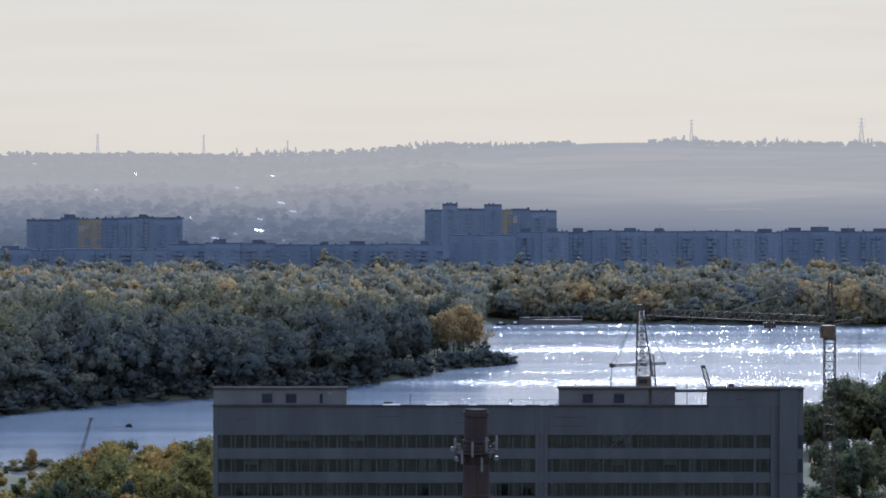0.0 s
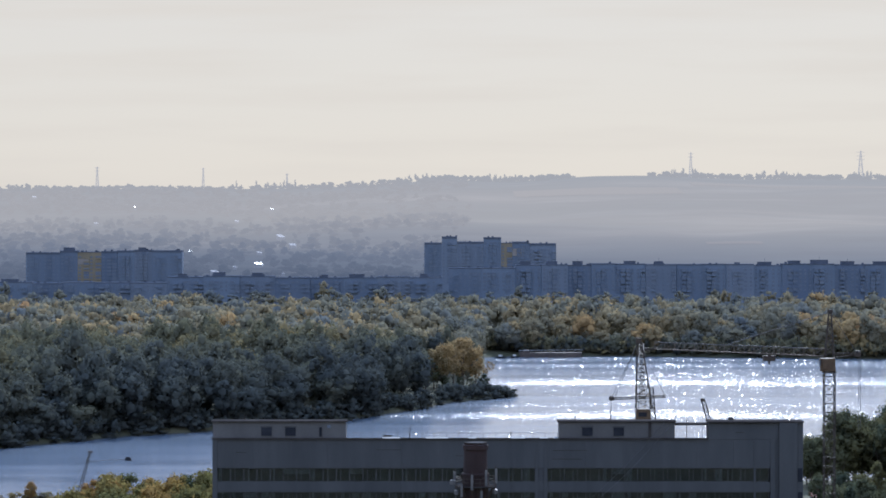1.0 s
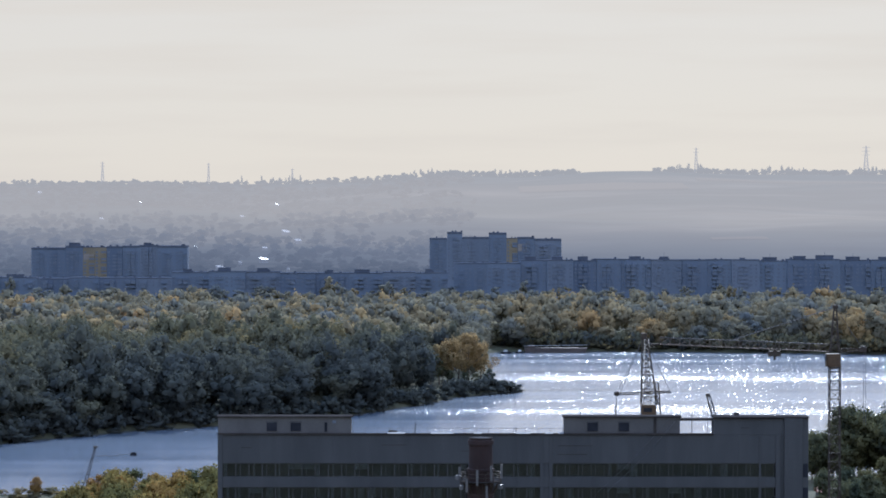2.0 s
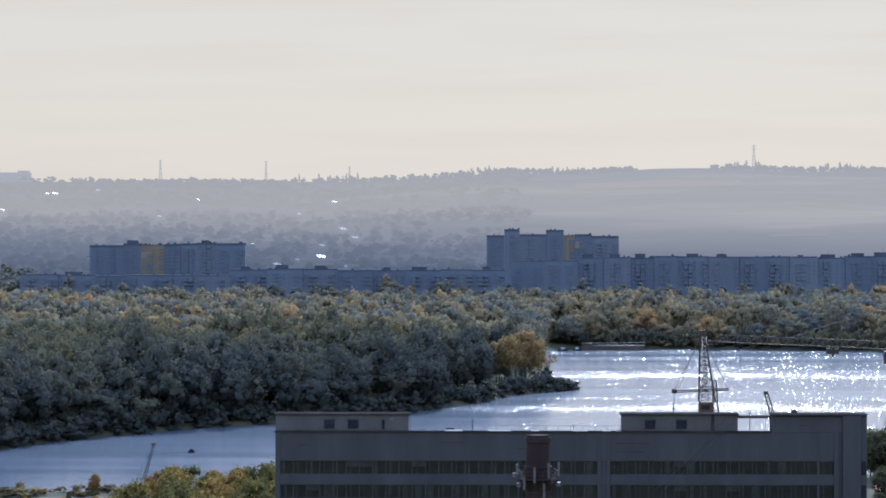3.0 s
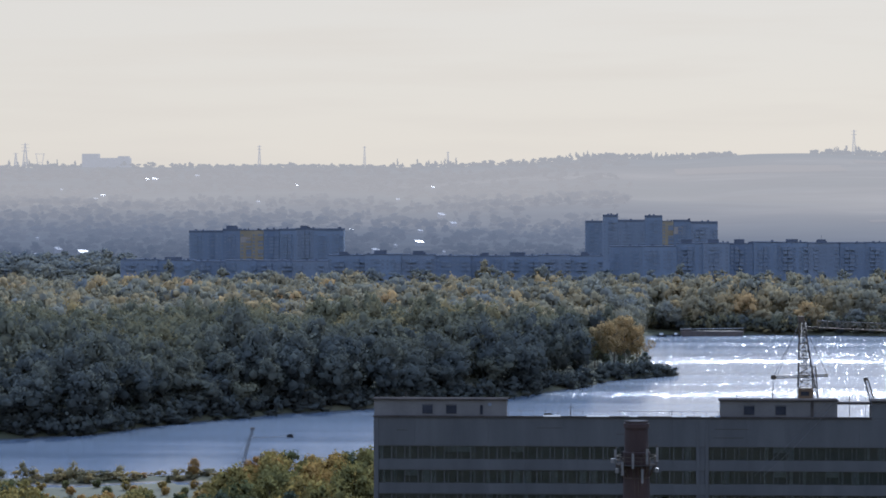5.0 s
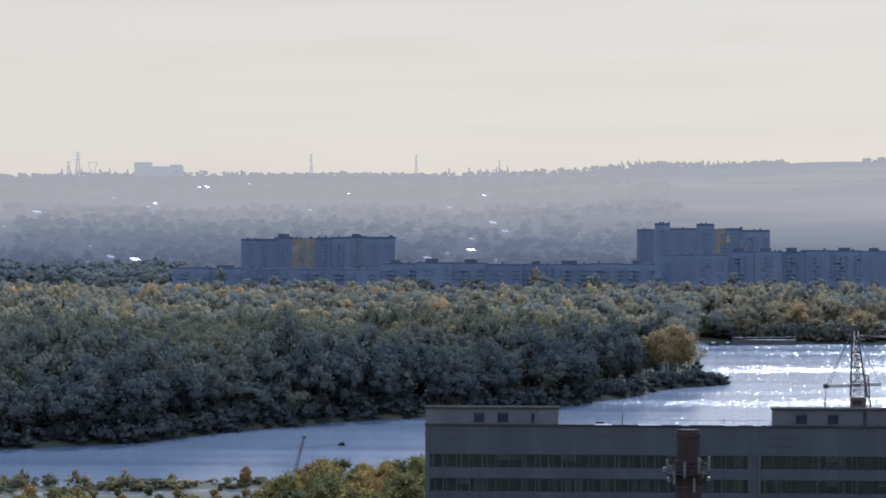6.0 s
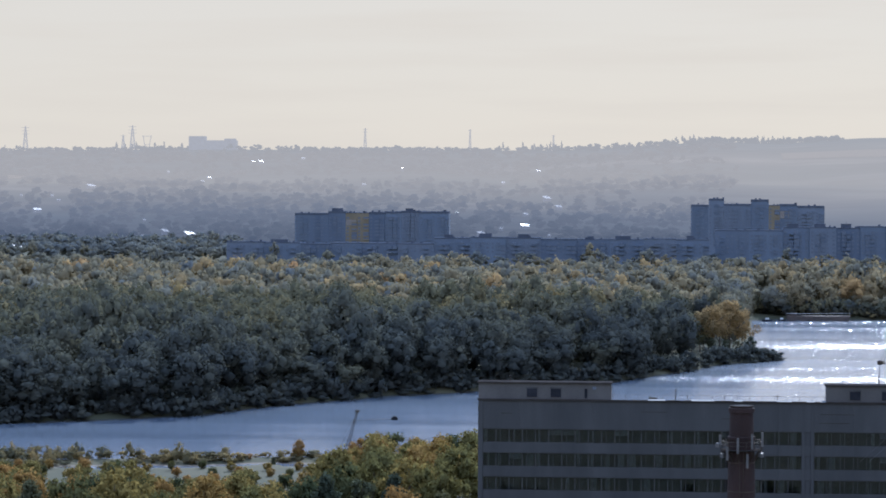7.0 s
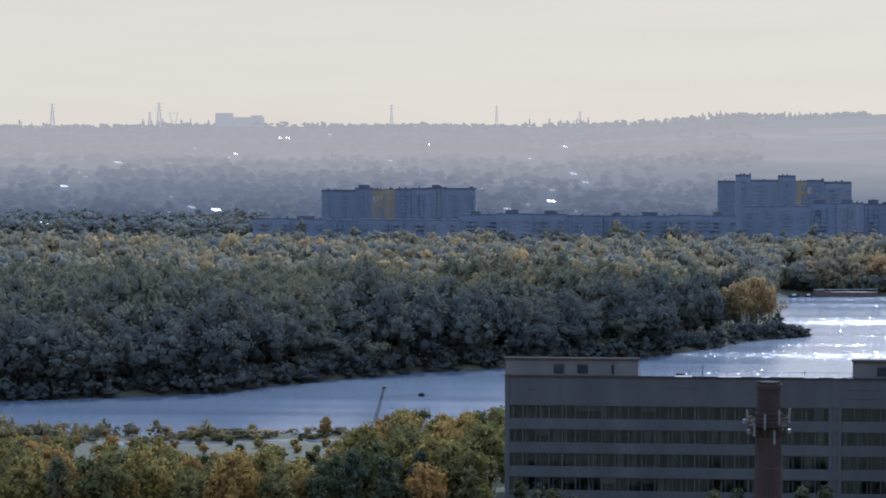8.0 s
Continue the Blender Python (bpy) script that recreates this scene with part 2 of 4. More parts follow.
M_CONCRETE = surface("facade_concrete", (0.056, 0.059, 0.061), (0.08, 0.083, 0.084), 0.35, 0.9, 0, (1, 1, 0.18), 4.0)
M_CONCRETE_PALE = surface("rendered_wall", (0.095, 0.092, 0.088), (0.13, 0.126, 0.12), 0.3, 0.9, 0, (1, 1, 0.4), 4.0)
M_ROOF = surface("roofing_felt", (0.04, 0.036, 0.034), (0.075, 0.068, 0.062), 0.4, gloss=0.0)
# near-black; on floors and openings it stands for the shade inside
M_DARK = surface("dark_paint_and_room_shade", (0.02, 0.022, 0.028), (0.04, 0.043, 0.052), 0.5, gloss=0.1)
M_INSIDE = surface("office_interior", (0.07, 0.07, 0.075), (0.2, 0.2, 0.2), 0.25)
M_CURTAIN = surface("curtain_cloth", (0.3, 0.3, 0.29), (0.5, 0.49, 0.46), 2.0)
M_FRAME = surface("window_frame_paint", (0.03, 0.032, 0.034), (0.075, 0.077, 0.078), 1.0, 0.6)
M_GLASS = glass_material()
M_BRICK = brick_material()
M_STEEL = surface("painted_steel", (0.032, 0.025, 0.02), (0.07, 0.05, 0.033), 1.0, 0.6, 0.15)
# lighter copy of the crane steel: the jib's sunlight is in its colour
M_JIB = surface("lit_jib_steel", (0.14, 0.12, 0.095), (0.24, 0.2, 0.16), 1.0, 0.5, 0.3)
M_YELLOW = surface("yellow_crane_paint", (0.075, 0.045, 0.022), (0.125, 0.078, 0.038), 1.2, 0.5)
M_GALV = surface("galvanised_steel", (0.1, 0.103, 0.107), (0.18, 0.18, 0.18), 1.0, 0.5, 0.5)
M_SHEET = surface("bare_sheet_metal", (0.14, 0.14, 0.14), (0.24, 0.24, 0.235), 1.0, 0.7, 0.0)
M_WHITE = surface("white_paint", (0.6, 0.6, 0.58), (0.78, 0.78, 0.76), 1.0, 0.4)
M_CABLE = surface("steel_cable", (0.1, 0.1, 0.1), (0.2, 0.2, 0.2), 2.0, 0.5, 0.5)
# haze is painted into the estate: bluish panels, low contrast between pieces
M_PANEL = surface("hazed_panel_concrete", (0.13, 0.165, 0.225), (0.17, 0.21, 0.27), 0.05, 0.9, 0, (1, 1, 0.4), 1.0)
M_PANEL_PALE = surface("hazed_pale_panel_concrete", (0.15, 0.183, 0.235), (0.19, 0.222, 0.275), 0.05, 0.9, 0, (1, 1, 0.4), 1.0)
M_PANEL_DARK = surface("hazed_weathered_panel_concrete", (0.115, 0.148, 0.207), (0.15, 0.185, 0.245), 0.05, 0.9, 0, (1, 1, 0.4), 1.0)
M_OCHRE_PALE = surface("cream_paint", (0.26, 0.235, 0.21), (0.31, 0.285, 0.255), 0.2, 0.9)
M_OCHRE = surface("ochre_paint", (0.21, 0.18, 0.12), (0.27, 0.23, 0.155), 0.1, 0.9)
# roofs and panes kept near the wall colour, which paints in the haze
M_ESTATE_ROOF = surface("hazed_estate_roofing", (0.09, 0.104, 0.135), (0.125, 0.14, 0.175), 0.1, gloss=0.0)
M_PANE = surface("hazed_window_glass", (0.11, 0.14, 0.19), (0.15, 0.182, 0.235), 0.5, 0.3)
M_RUST = surface("rusty_hull", (0.05, 0.04, 0.035), (0.12, 0.09, 0.07), 0.5, 0.7)
M_RED = surface("red_roof_paint", (0.3, 0.08, 0.05), (0.4, 0.13, 0.08), 0.8, 0.6)
# these emit the haze; the number after the colour is how much
M_FAR_PLASTER = hazed_paint("distant_plaster", (0.16, 0.155, 0.15), 0.9)
M_FAR_STEEL = hazed_paint("distant_steel", (0.08, 0.08, 0.085), 1.05)
M_FAR_ROOF = hazed_paint("distant_sheet_roof", (0.26, 0.255, 0.245), 0.95, 0.45, 0.2, 0.5)
M_FAR_SLATE = hazed_paint("distant_slate_roof", (0.2, 0.19, 0.18), 1.1, 0.8, 0.0, 0.2)


# ---- mesh helpers ----
class Geo:
    """Collects boxes, bars, rings and leaves for one mesh."""

    def __init__(self):
        self.v, self.f = [], []

    def hexa(self, pts):
        n = len(self.v)
        self.v += [tuple(p) for p in pts]
        self.f += [tuple(n + i for i in q) for q in ((3, 2, 1, 0), (4, 5, 6, 7), (0, 1, 5, 4), (1, 2, 6, 5), (2, 3, 7, 6), (3, 0, 4, 7))]
        return self

    def box(self, x0, x1, y0, y1, z0, z1):
        return self.hexa([(x0, y0, z0), (x1, y0, z0), (x1, y1, z0), (x0, y1, z0), (x0, y0, z1), (x1, y0, z1), (x1, y1, z1), (x0, y1, z1)])

    def bar(self, p, q, w):
        p, q = Vector(p), Vector(q)
        d = (q - p).normalized()
        s = d.cross(Vector((0, 0, 1)) if abs(d.z) < 0.9 else Vector((1, 0, 0))).normalized() * (w / 2)
        u = d.cross(s).normalized() * (w / 2)
        return self.hexa([p - s - u, p + s - u, p + s + u, p - s + u, q - s - u, q + s - u, q + s + u, q - s + u])

    def tube(self, rings, n=10, cap=True):
        """rings: (x, y, z, radius) one above the other."""
        b = len(self.v)
        for x, y, z, r in rings:
            self.v += [(x + r * math.cos(2 * math.pi * i / n), y + r * math.sin(2 * math.pi * i / n), z) for i in range(n)]
        for k in range(len(rings) - 1):
            for i in range(n):
                j = (i + 1) % n
                self.f.append((b + k * n + i, b + k * n + j, b + k * n + n + j, b + k * n + n + i))
        if cap:
            self.f.append(tuple(b + (len(rings) - 1) * n + i for i in range(n)))
            self.f.append(tuple(b + i for i in reversed(range(n))))
        return self

    def cable(self, pts, w):
        """One slack wire through the points."""
        b = len(self.v)
        for x, y, z in pts:
            self.v += [(x - w / 2, y, z), (x, y - w / 2, z), (x + w / 2, y, z), (x, y + w / 2, z)]
        for k in range(len(pts) - 1):
            for i in range(4):
                j = (i + 1) % 4
                self.f.append((b + 4 * k + i, b + 4 * k + j, b + 4 * k + 4 + j, b + 4 * k + 4 + i))
        return self

    def lattice(self, p, q, w0, w1, bays, chord=0.16, brace=0.09, side=None):
        """A four-chord lattice mast or jib from p to q."""
        p, q = Vector(p), Vector(q)
        d = (q - p).normalized()
        s = (Vector(side) if side else (d.cross(Vector((0, 0, 1))) if abs(d.z) < 0.9 else Vector((1, 0, 0)))).normalized()
        u = d.cross(s).normalized()
        def corner(k, i):
            w = (w0 + (w1 - w0) * k / bays) / 2
            return p + (q - p) * (k / bays) + s * w * (1, 1, -1, -1)[i] + u * w * (1, -1, -1, 1)[i]
        for i in range(4):
            self.bar(corner(0, i), corner(bays, i), chord)
        for k in range(bays):
            for i in range(4):
                j = (i + 1) % 4
                self.bar(corner(k, i if k % 2 else j), corner(k + 1, j if k % 2 else i), brace)
                self.bar(corner(k + 1, i), corner(k + 1, j), brace)
        return self

    def mesh(self, name, material):
        me = bpy.data.meshes.new(name)
        me.from_pydata(self.v, [], self.f)
        me.materials.append(material)
        me.update()
        return me


def part(name, geo, material, parent=None, label="", at=None):
    ob = new(name, geo.mesh(name, material) if isinstance(geo, Geo) else geo)
    ob.parent = parent
    if at:
        ob.location = at
    return tagged(ob, label)


def thing(name, at, label, category, group=""):
    ob = new(name)
    ob.location = at
    return tagged(ob, label, category, group)


def array_mesh(name, verts, faces, material, tint=None, normals=None):
    """A triangle mesh from arrays."""
    me = bpy.data.meshes.new(name)
    me.vertices.add(len(verts))
    me.vertices.foreach_set("co", verts.astype(np.float32).ravel())
    me.loops.add(faces.size)
    me.loops.foreach_set("vertex_index", faces.astype(np.int32).ravel())
    me.polygons.add(len(faces))
    me.polygons.foreach_set("loop_start", np.arange(0, faces.size, 3, dtype=np.int32))
    if tint is not None:
        me.attributes.new("tint", "FLOAT", "POINT").data.foreach_set("value", tint.astype(np.float32))
    me.polygons.foreach_set("use_smooth", np.ones(len(faces), dtype=bool))
    me.materials.append(material)
    me.update(calc_edges=True)
    if normals is not None:
        me.attributes.new("custom_normal", "FLOAT_VECTOR", "POINT").data.foreach_set("vector", normals.astype(np.float32).ravel())
        me.update()
    return me


# ---- ground, river, hills ----
def ease(v):
    v = np.clip(v, 0, 1)
    return v * v * (3 - 2 * v)


def wobble(x, y, size, seed):
    """Cheap smooth unevenness, about -1 to 1."""
    r = np.random.RandomState(seed)
    out = 0
    for k in range(6):
        a, ph = r.uniform(0, 6.28, 2)
        s = size * r.uniform(0.6, 1.6)
        out = out + np.sin((x * math.cos(a) + y * math.sin(a)) * 6.28 / s + ph)
    return out / 3.0


def near_shore(x):
    return np.interp(x, [-400, -190, -150, -110, -88, -60, 0, 80, 300], [575, 588, 595, 603, 611, 606, 600, 650, 640]) + 1.5 * wobble(x, 0 * x, 22, 5)


def island_shore(x):
    return np.interp(x, [-500, -189, -137, -124, -100, -70, -43, -30, -6, 0, 25], [575, 681, 714, 743, 780, 810, 841, 855, 910, 933, 972]) + 1.5 * wobble(x, 0 * x, 25, 6)


def land(x, y):
    """How far inside the land a place lies, in metres; below 0 in the river."""
    near = near_shore(x) - y
    lagoon = np.minimum(np.minimum(near - 13, 46 - near), np.minimum(x + 142, -82 - x)) - 2 * wobble(x, y, 18, 7)
    near = np.where(lagoon > -6, np.minimum(near, -lagoon), near)
    east = np.interp(y, [850, 972, 985, 1000, 1150, 1252, 1275], [28, 27, 19, 14.0, 17.0, 19.0, 60.0])
    isle = np.minimum(y - island_shore(x), east - x)
    far = y - (np.interp(x, [0, 20, 90, 200, 600], [1266, 1266, 1262, 1236, 1200]) + 1.5 * wobble(x, 0 * x, 30, 8))
    far = np.where(x < 8, -50.0, far)
    return np.maximum(np.maximum(near, isle), far)


def height(x, y):
    d = land(x, y)
    low = np.where(d > 0, np.minimum(d * np.where(y > 650, 0.6, 0.16), 1.6) + np.clip((d - 10) * 0.06, 0, 2.2), np.maximum(d * 0.25, -3.0))
    return low + np.where(d > 12, 0.25 * wobble(x, y, 40, 9), 0)


def hill_height(x, y):
    crest = np.interp(x, [-2500, -1300, -880, -600, -240, -110, 0, 110, 250, 330, 500, 750, 2500], [116, 116, 118, 117, 118, 124, 133, 130, 139, 140, 134, 134, 130])
    prof = np.interp(y, [2320, 2500, 2800, 3200, 3700, 4200, 4550, 4700, 4980], [0.0, 0.04, 0.14, 0.34, 0.60, 0.86, 1.0, 0.98, 0.85])
    roll = 5 * wobble(x, y, 700, 11) + 2.0 * wobble(x, y, 260, 12)
    return 4 + crest * prof - 4 * prof + roll * np.clip(prof * 3, 0, 1) * np.clip((4550 - y) / 900, 0.12, 1)


def sheet(name, xs, ys, fn, material):
    gx, gy = np.meshgrid(xs, ys)
    v = np.stack([gx.ravel(), gy.ravel(), fn(gx, gy).ravel()], 1)
    nx, ny = len(xs), len(ys)
    i = (np.arange(ny - 1)[:, None] * nx + np.arange(nx - 1)[None]).ravel()
    f = np.concatenate([np.stack([i, i + 1, i + nx + 1], 1), np.stack([i, i + nx + 1, i + nx], 1)])
    me = array_mesh(name, v, f, material)
    me.polygons.foreach_set("use_smooth", np.ones(len(f), dtype=bool))
    return new(name, me)


xs = np.unique(np.concatenate([np.linspace(-4000, -300, 38), np.arange(-300, 301, 4.0), np.linspace(300, 4000, 38)]))
ys = np.unique(np.concatenate([np.linspace(-3500, 300, 39), np.arange(300, 540, 12.0), np.arange(540, 640, 2.5), np.arange(640, 1300, 5.0), np.arange(1300, 2400, 40), np.linspace(2400, 4950, 30)]))
tagged(sheet("ground", xs, ys, height, M_GROUND), "grassy river bank with pale sand along the waterline", "ground", kind="structure")
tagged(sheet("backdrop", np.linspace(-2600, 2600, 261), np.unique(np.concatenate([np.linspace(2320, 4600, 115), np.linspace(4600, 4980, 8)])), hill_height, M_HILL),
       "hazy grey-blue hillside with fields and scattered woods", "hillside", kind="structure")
tagged(part("water", Geo().box(-4000, 4000, 500, 2300, -6, 0), M_WATER), "blue-grey rippled river glittering in the low sun", "river", kind="structure")


# wavelet crests: small tilted facets of water, thick in the wind lanes and thinning out to the west
rw = np.random.RandomState(17)
n = 330000
wy = 300080.0 / rw.uniform(236, 520, n)
wx = rw.uniform(-0.28, 0.175, n) * wy
lane = 0.5 * wobble(wx * 0.12, wy, 60, 61) + 0.4 * wobble(wx * 0.2, wy, 23, 62)
for middle, half, gain in ((1051, 12, 1.7), (873, 6, 1.1), (925, 9, 0.9), (1225, 10, 0.7), (985, 30, -0.5)):
    lane = lane + gain * np.exp(-((wy - middle + 6 * wobble(wx, 0 * wx, 160, 63)) / half) ** 2)
# facets thin out away from the sun's side, which shapes the glitter
lane = lane + np.interp(wx / wy, [-0.28, -0.12, -0.03, 0.05, 0.12], [-1.6, -1.3, -0.6, 0.0, 0.35])
for middle, m in ((1051, 2200), (873, 800)):
    ly = rw.normal(middle, 10, m)
    lx = rw.uniform(0.02 if middle > 900 else 0.08, 0.175, m) * ly
    wx, wy, lane = np.append(wx, lx), np.append(wy, ly - 5 * wobble(lx, 0 * lx, 160, 63)), np.append(lane, np.full(m, 2.0))
n = len(wx)
ok = (land(wx, wy) < -2) & (lane + rw.normal(0, 0.5, n) > 0.75)
wx, wy = wx[ok], wy[ok]
n = len(wx)
# tilts centre on the angle that mirrors the sun, so glints are placed
ty, tx = np.radians(rw.normal(17, 4, n)), np.radians(rw.normal(3.5, 4.5, n))
w, l = rw.uniform(0.045, 0.105, n) * wy / 900, rw.uniform(0.2, 0.5, n)
cx = np.stack([-w, w, 0 * w], 1)
cy = np.stack([-l / 2, -l / 2, l / 2], 1)
v = np.stack([wx[:, None] + cx, wy[:, None] + cy, 0.03 + (cy + l[:, None] / 2) * np.tan(ty)[:, None] - cx * np.tan(tx)[:, None] + np.abs(w * np.tan(tx))[:, None]], 2).reshape(-1, 3)
tagged(new("wavelets", array_mesh("wavelets", v, np.arange(3 * n).reshape(-1, 3), M_CREST)), "small glittering wave crests on the river", "waves", kind="stuff")


M_FIELD = hazed_paint("dry_field", (0.06, 0.045, 0.03), 0.97)
for x0, x1, y0, y1 in ((105, 350, 3960, 4090), (290, 352, 2990, 3025), (-1010, -915, 3640, 3720), (380, 700, 4150, 4230)):
    tagged(sheet("field", np.linspace(x0, x1, 16), np.linspace(y0, y1, 8), lambda gx, gy: hill_height(gx, gy) + 1.2, M_FIELD), "hazy strip of dry ploughed field on the hillside", "field", kind="structure")


# ---- trees ----
def ball_arrays(level):
    bm = bmesh.new()
    bmesh.ops.create_icosphere(bm, subdivisions=level, radius=1.0)
    bm.verts.ensure_lookup_table()
    v, f = np.array([q.co[:] for q in bm.verts]), np.array([[q.index for q in g.verts] for g in bm.faces])
    bm.free()
    return v, f


BALLS = {1: ball_arrays(1), 2: ball_arrays(2)}


def crown_arrays(rng, tall, wide, leaves, size, low=0.18, lobes=9, slim=1.0, fat=(0.20, 0.34), reach=0.62, jitter=0.3, core=0.88, level=1, spray=(0.7, 1.5), rough=0.2):
    """Leaf triangles on a bundle of uneven lobes, over a lumpy inner mass; the normals follow the lobes."""
    verts, faces, norms = [], [], []
    n = 0
    cz = tall * (low + (1 - low) / 2)
    middle = np.array((0, 0, tall * (0.45 + 0.55 * low)))
    cs, rs = [], []
    for k in range(lobes):
        a, h = rng.uniform(0, 6.28), rng.uniform(-1, 1)
        rr = math.sqrt(max(0.05, 1 - h * h)) * rng.uniform(0.25, reach)
        cs.append((math.cos(a) * rr * wide / 2, math.sin(a) * rr * wide / 2, cz + h * tall * (1 - low) / 2 * 0.66))
        rs.append(rng.uniform(*fat) * wide * slim)
    cs, rs = np.array(cs), np.array(rs)
    per = np.maximum(1, (leaves * rs ** 2 / (rs ** 2).sum())).astype(int)
    bv, bf = BALLS[level]

    def outward(at, way, stray):
        crown = at - middle
        crown = crown / (np.linalg.norm(crown, axis=1)[:, None] + 1e-6)
        v = 0.4 * way + 0.9 * crown + stray * rng.normal(size=at.shape)
        return v / (np.linalg.norm(v, axis=1)[:, None] + 1e-6)

    for c, r, m in zip(cs, rs, per):
        d = rng.normal(size=(m, 3))
        d /= np.linalg.norm(d, axis=1)[:, None]
        p = c + d * (1, 1, 1.15) * r * (rng.uniform(*spray, (m, 1)))
        face = d + jitter * rng.normal(size=(m, 3))
        face /= np.linalg.norm(face, axis=1)[:, None]
        t1 = np.cross(face, rng.normal(size=(m, 3)))
        t1 /= np.linalg.norm(t1, axis=1)[:, None] + 1e-6
        t2 = np.cross(face, t1)
        s = size * rng.uniform(0.6, 1.3, (m, 1))
        tri = np.stack([p - t1 * s * 0.6 - t2 * s * 0.35, p + t1 * s * 0.6 - t2 * s * 0.35, p + t2 * s * 0.75], 1)
        verts.append(tri.reshape(-1, 3))
        norms.append(np.repeat(outward(p, d, rough), 3, axis=0))
        faces.append(np.arange(m * 3).reshape(-1, 3) + n)
        n += m * 3
        if core:
            ball = bv * (1, 1, 1.15) * r * core * rng.uniform(0.65, 1.2, (len(bv), 1)) + c
            verts.append(ball)
            norms.append(outward(ball, bv, rough))
            faces.append(bf + n)
            n += len(bv)
    return np.concatenate(verts), np.concatenate(faces), np.concatenate(norms)


def forest(name, places, templates, material, label, category, rng):
    """Uncounted woods: places are rows of x, y, z, height scale, width scale, tint."""
    V, F, T, N, n = [], [], [], [], 0
    pick = rng.randint(0, len(templates), len(places))
    for (x, y, z, hs, ws, tint), k in zip(places, pick):
        v, f, nm = templates[k]
        a = rng.uniform(0, 6.28)
        ca, sa = math.cos(a), math.sin(a)
        w, m = np.empty_like(v), np.empty_like(v)
        w[:, 0], w[:, 1], w[:, 2] = (v[:, 0] * ca - v[:, 1] * sa) * ws + x, (v[:, 0] * sa + v[:, 1] * ca) * ws + y, v[:, 2] * hs + z
        m[:, 0], m[:, 1], m[:, 2] = nm[:, 0] * ca - nm[:, 1] * sa, nm[:, 0] * sa + nm[:, 1] * ca, nm[:, 2]
        V.append(w)
        N.append(m)
        F.append(f + n)
        T.append(np.full(len(v), tint))
        n += len(v)
    ob = new(name, array_mesh(name, np.concatenate(V), np.concatenate(F), material, np.concatenate(T), np.concatenate(N)))
    return tagged(ob, label, category, kind="stuff")


rng = np.random.RandomState(3)
T_FRONT = [crown_arrays(rng, 20, 12, 1250, 0.64, 0.04, 28, 1.0, (0.09, 0.2), 0.92, 0.4, 0.72) for _ in range(7)]
T_BACK = [crown_arrays(rng, 20, 12, 420, 0.85, 0.35, 15, 1.0, (0.11, 0.21), 0.9, 0.4, 0.76) for _ in range(7)]
T_SHRUB = [crown_arrays(rng, 4.5, 4.5, 130, 0.42, 0.0, 8, 0.95, (0.12, 0.24), 0.95, 0.6, 0.75) for _ in range(6)]
T_FAR = [crown_arrays(rng, 20, 12, 145, 1.0, 0.3, 11, 1.0, (0.12, 0.22), 0.88, 0.4, 0.88) for _ in range(6)]


def scatter(x0, x1, y0, y1, step, rng):
    gx, gy = np.meshgrid(np.arange(x0, x1, step), np.arange(y0, y1, step))
    p = np.stack([gx.ravel(), gy.ravel()], 1)
    return p + rng.uniform(-0.45, 0.45, p.shape) * step


def wedge(p, margin=25):
    return (p[:, 0] > -0.29 * p[:, 1] - margin) & (p[:, 0] < 0.175 * p[:, 1] + margin)


def tints(p, base, amount, rng, seed):
    return np.clip(base + amount * 0.5 * wobble(p[:, 0], p[:, 1], 130, seed) + rng.normal(0, amount * 0.8, len(p)), 0, 1)


p = scatter(-330, 30, 690, 1010, 7.5, rng)
d = land(p[:, 0], p[:, 1])
isle = (p[:, 1] > island_shore(p[:, 0]) + 1.5) & (d > 2) & wedge(p) & ~((p[:, 0] > -8) & (p[:, 1] < 1000))
p, d = p[isle], d[isle]
edge = p[:, 1] - island_shore(p[:, 0])
front = edge < 32
hs = np.clip(0.90 + 0.15 * wobble(p[:, 0], p[:, 1], 60, 21) + rng.normal(0, 0.12, len(p)), 0.5, 1.3) * np.where(edge < 9, 0.8, 1.0)
tt = np.interp(edge, [0, 40, 140, 300], [0.0, 0.1, 0.26, 0.36]) * np.interp(p[:, 0], [-200, -60], [0.75, 1.15]) + 0.05 * wobble(p[:, 0], p[:, 1], 50, 24) + rng.normal(0, 0.07, len(p))
tt = np.clip(tt + np.where(rng.uniform(0, 1, len(p)) < 0.03, 0.3, 0.0), 0, 1)
rows = np.stack([p[:, 0], p[:, 1], height(p[:, 0], p[:, 1]), hs, rng.uniform(0.8, 1.2, len(p)), tt], 1)
forest("island_woods", rows[front], T_FRONT, M_LEAF_ISLAND, "dense dark green woods along the island shore", "woods", rng)
forest("island_woods", rows[~front], T_BACK, M_LEAF_ISLAND, "mixed green and yellowing woods covering the island", "woods", rng)

p = scatter(-520, 330, 1010, 1510, 11.5, rng)
d = land(p[:, 0], p[:, 1])
ok = (d > 3) & wedge(p, 30)
p, d = p[ok], d[ok]
hs = np.clip(0.78 + 0.12 * wobble(p[:, 0], p[:, 1], 90, 31) + rng.normal(0, 0.12, len(p)), 0.45, 1.1)
tt = np.clip(tints(p, 0.45, 0.18, rng, 33) + 0.14 * wobble(p[:, 0], p[:, 1], 55, 34), 0, 1)
rows = np.stack([p[:, 0], p[:, 1], height(p[:, 0], p[:, 1]), hs, rng.uniform(0.85, 1.2, len(p)), tt], 1)
shore = (d < 30) & (p[:, 0] > 5)
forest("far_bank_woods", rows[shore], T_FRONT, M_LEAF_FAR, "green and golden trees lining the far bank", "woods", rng)
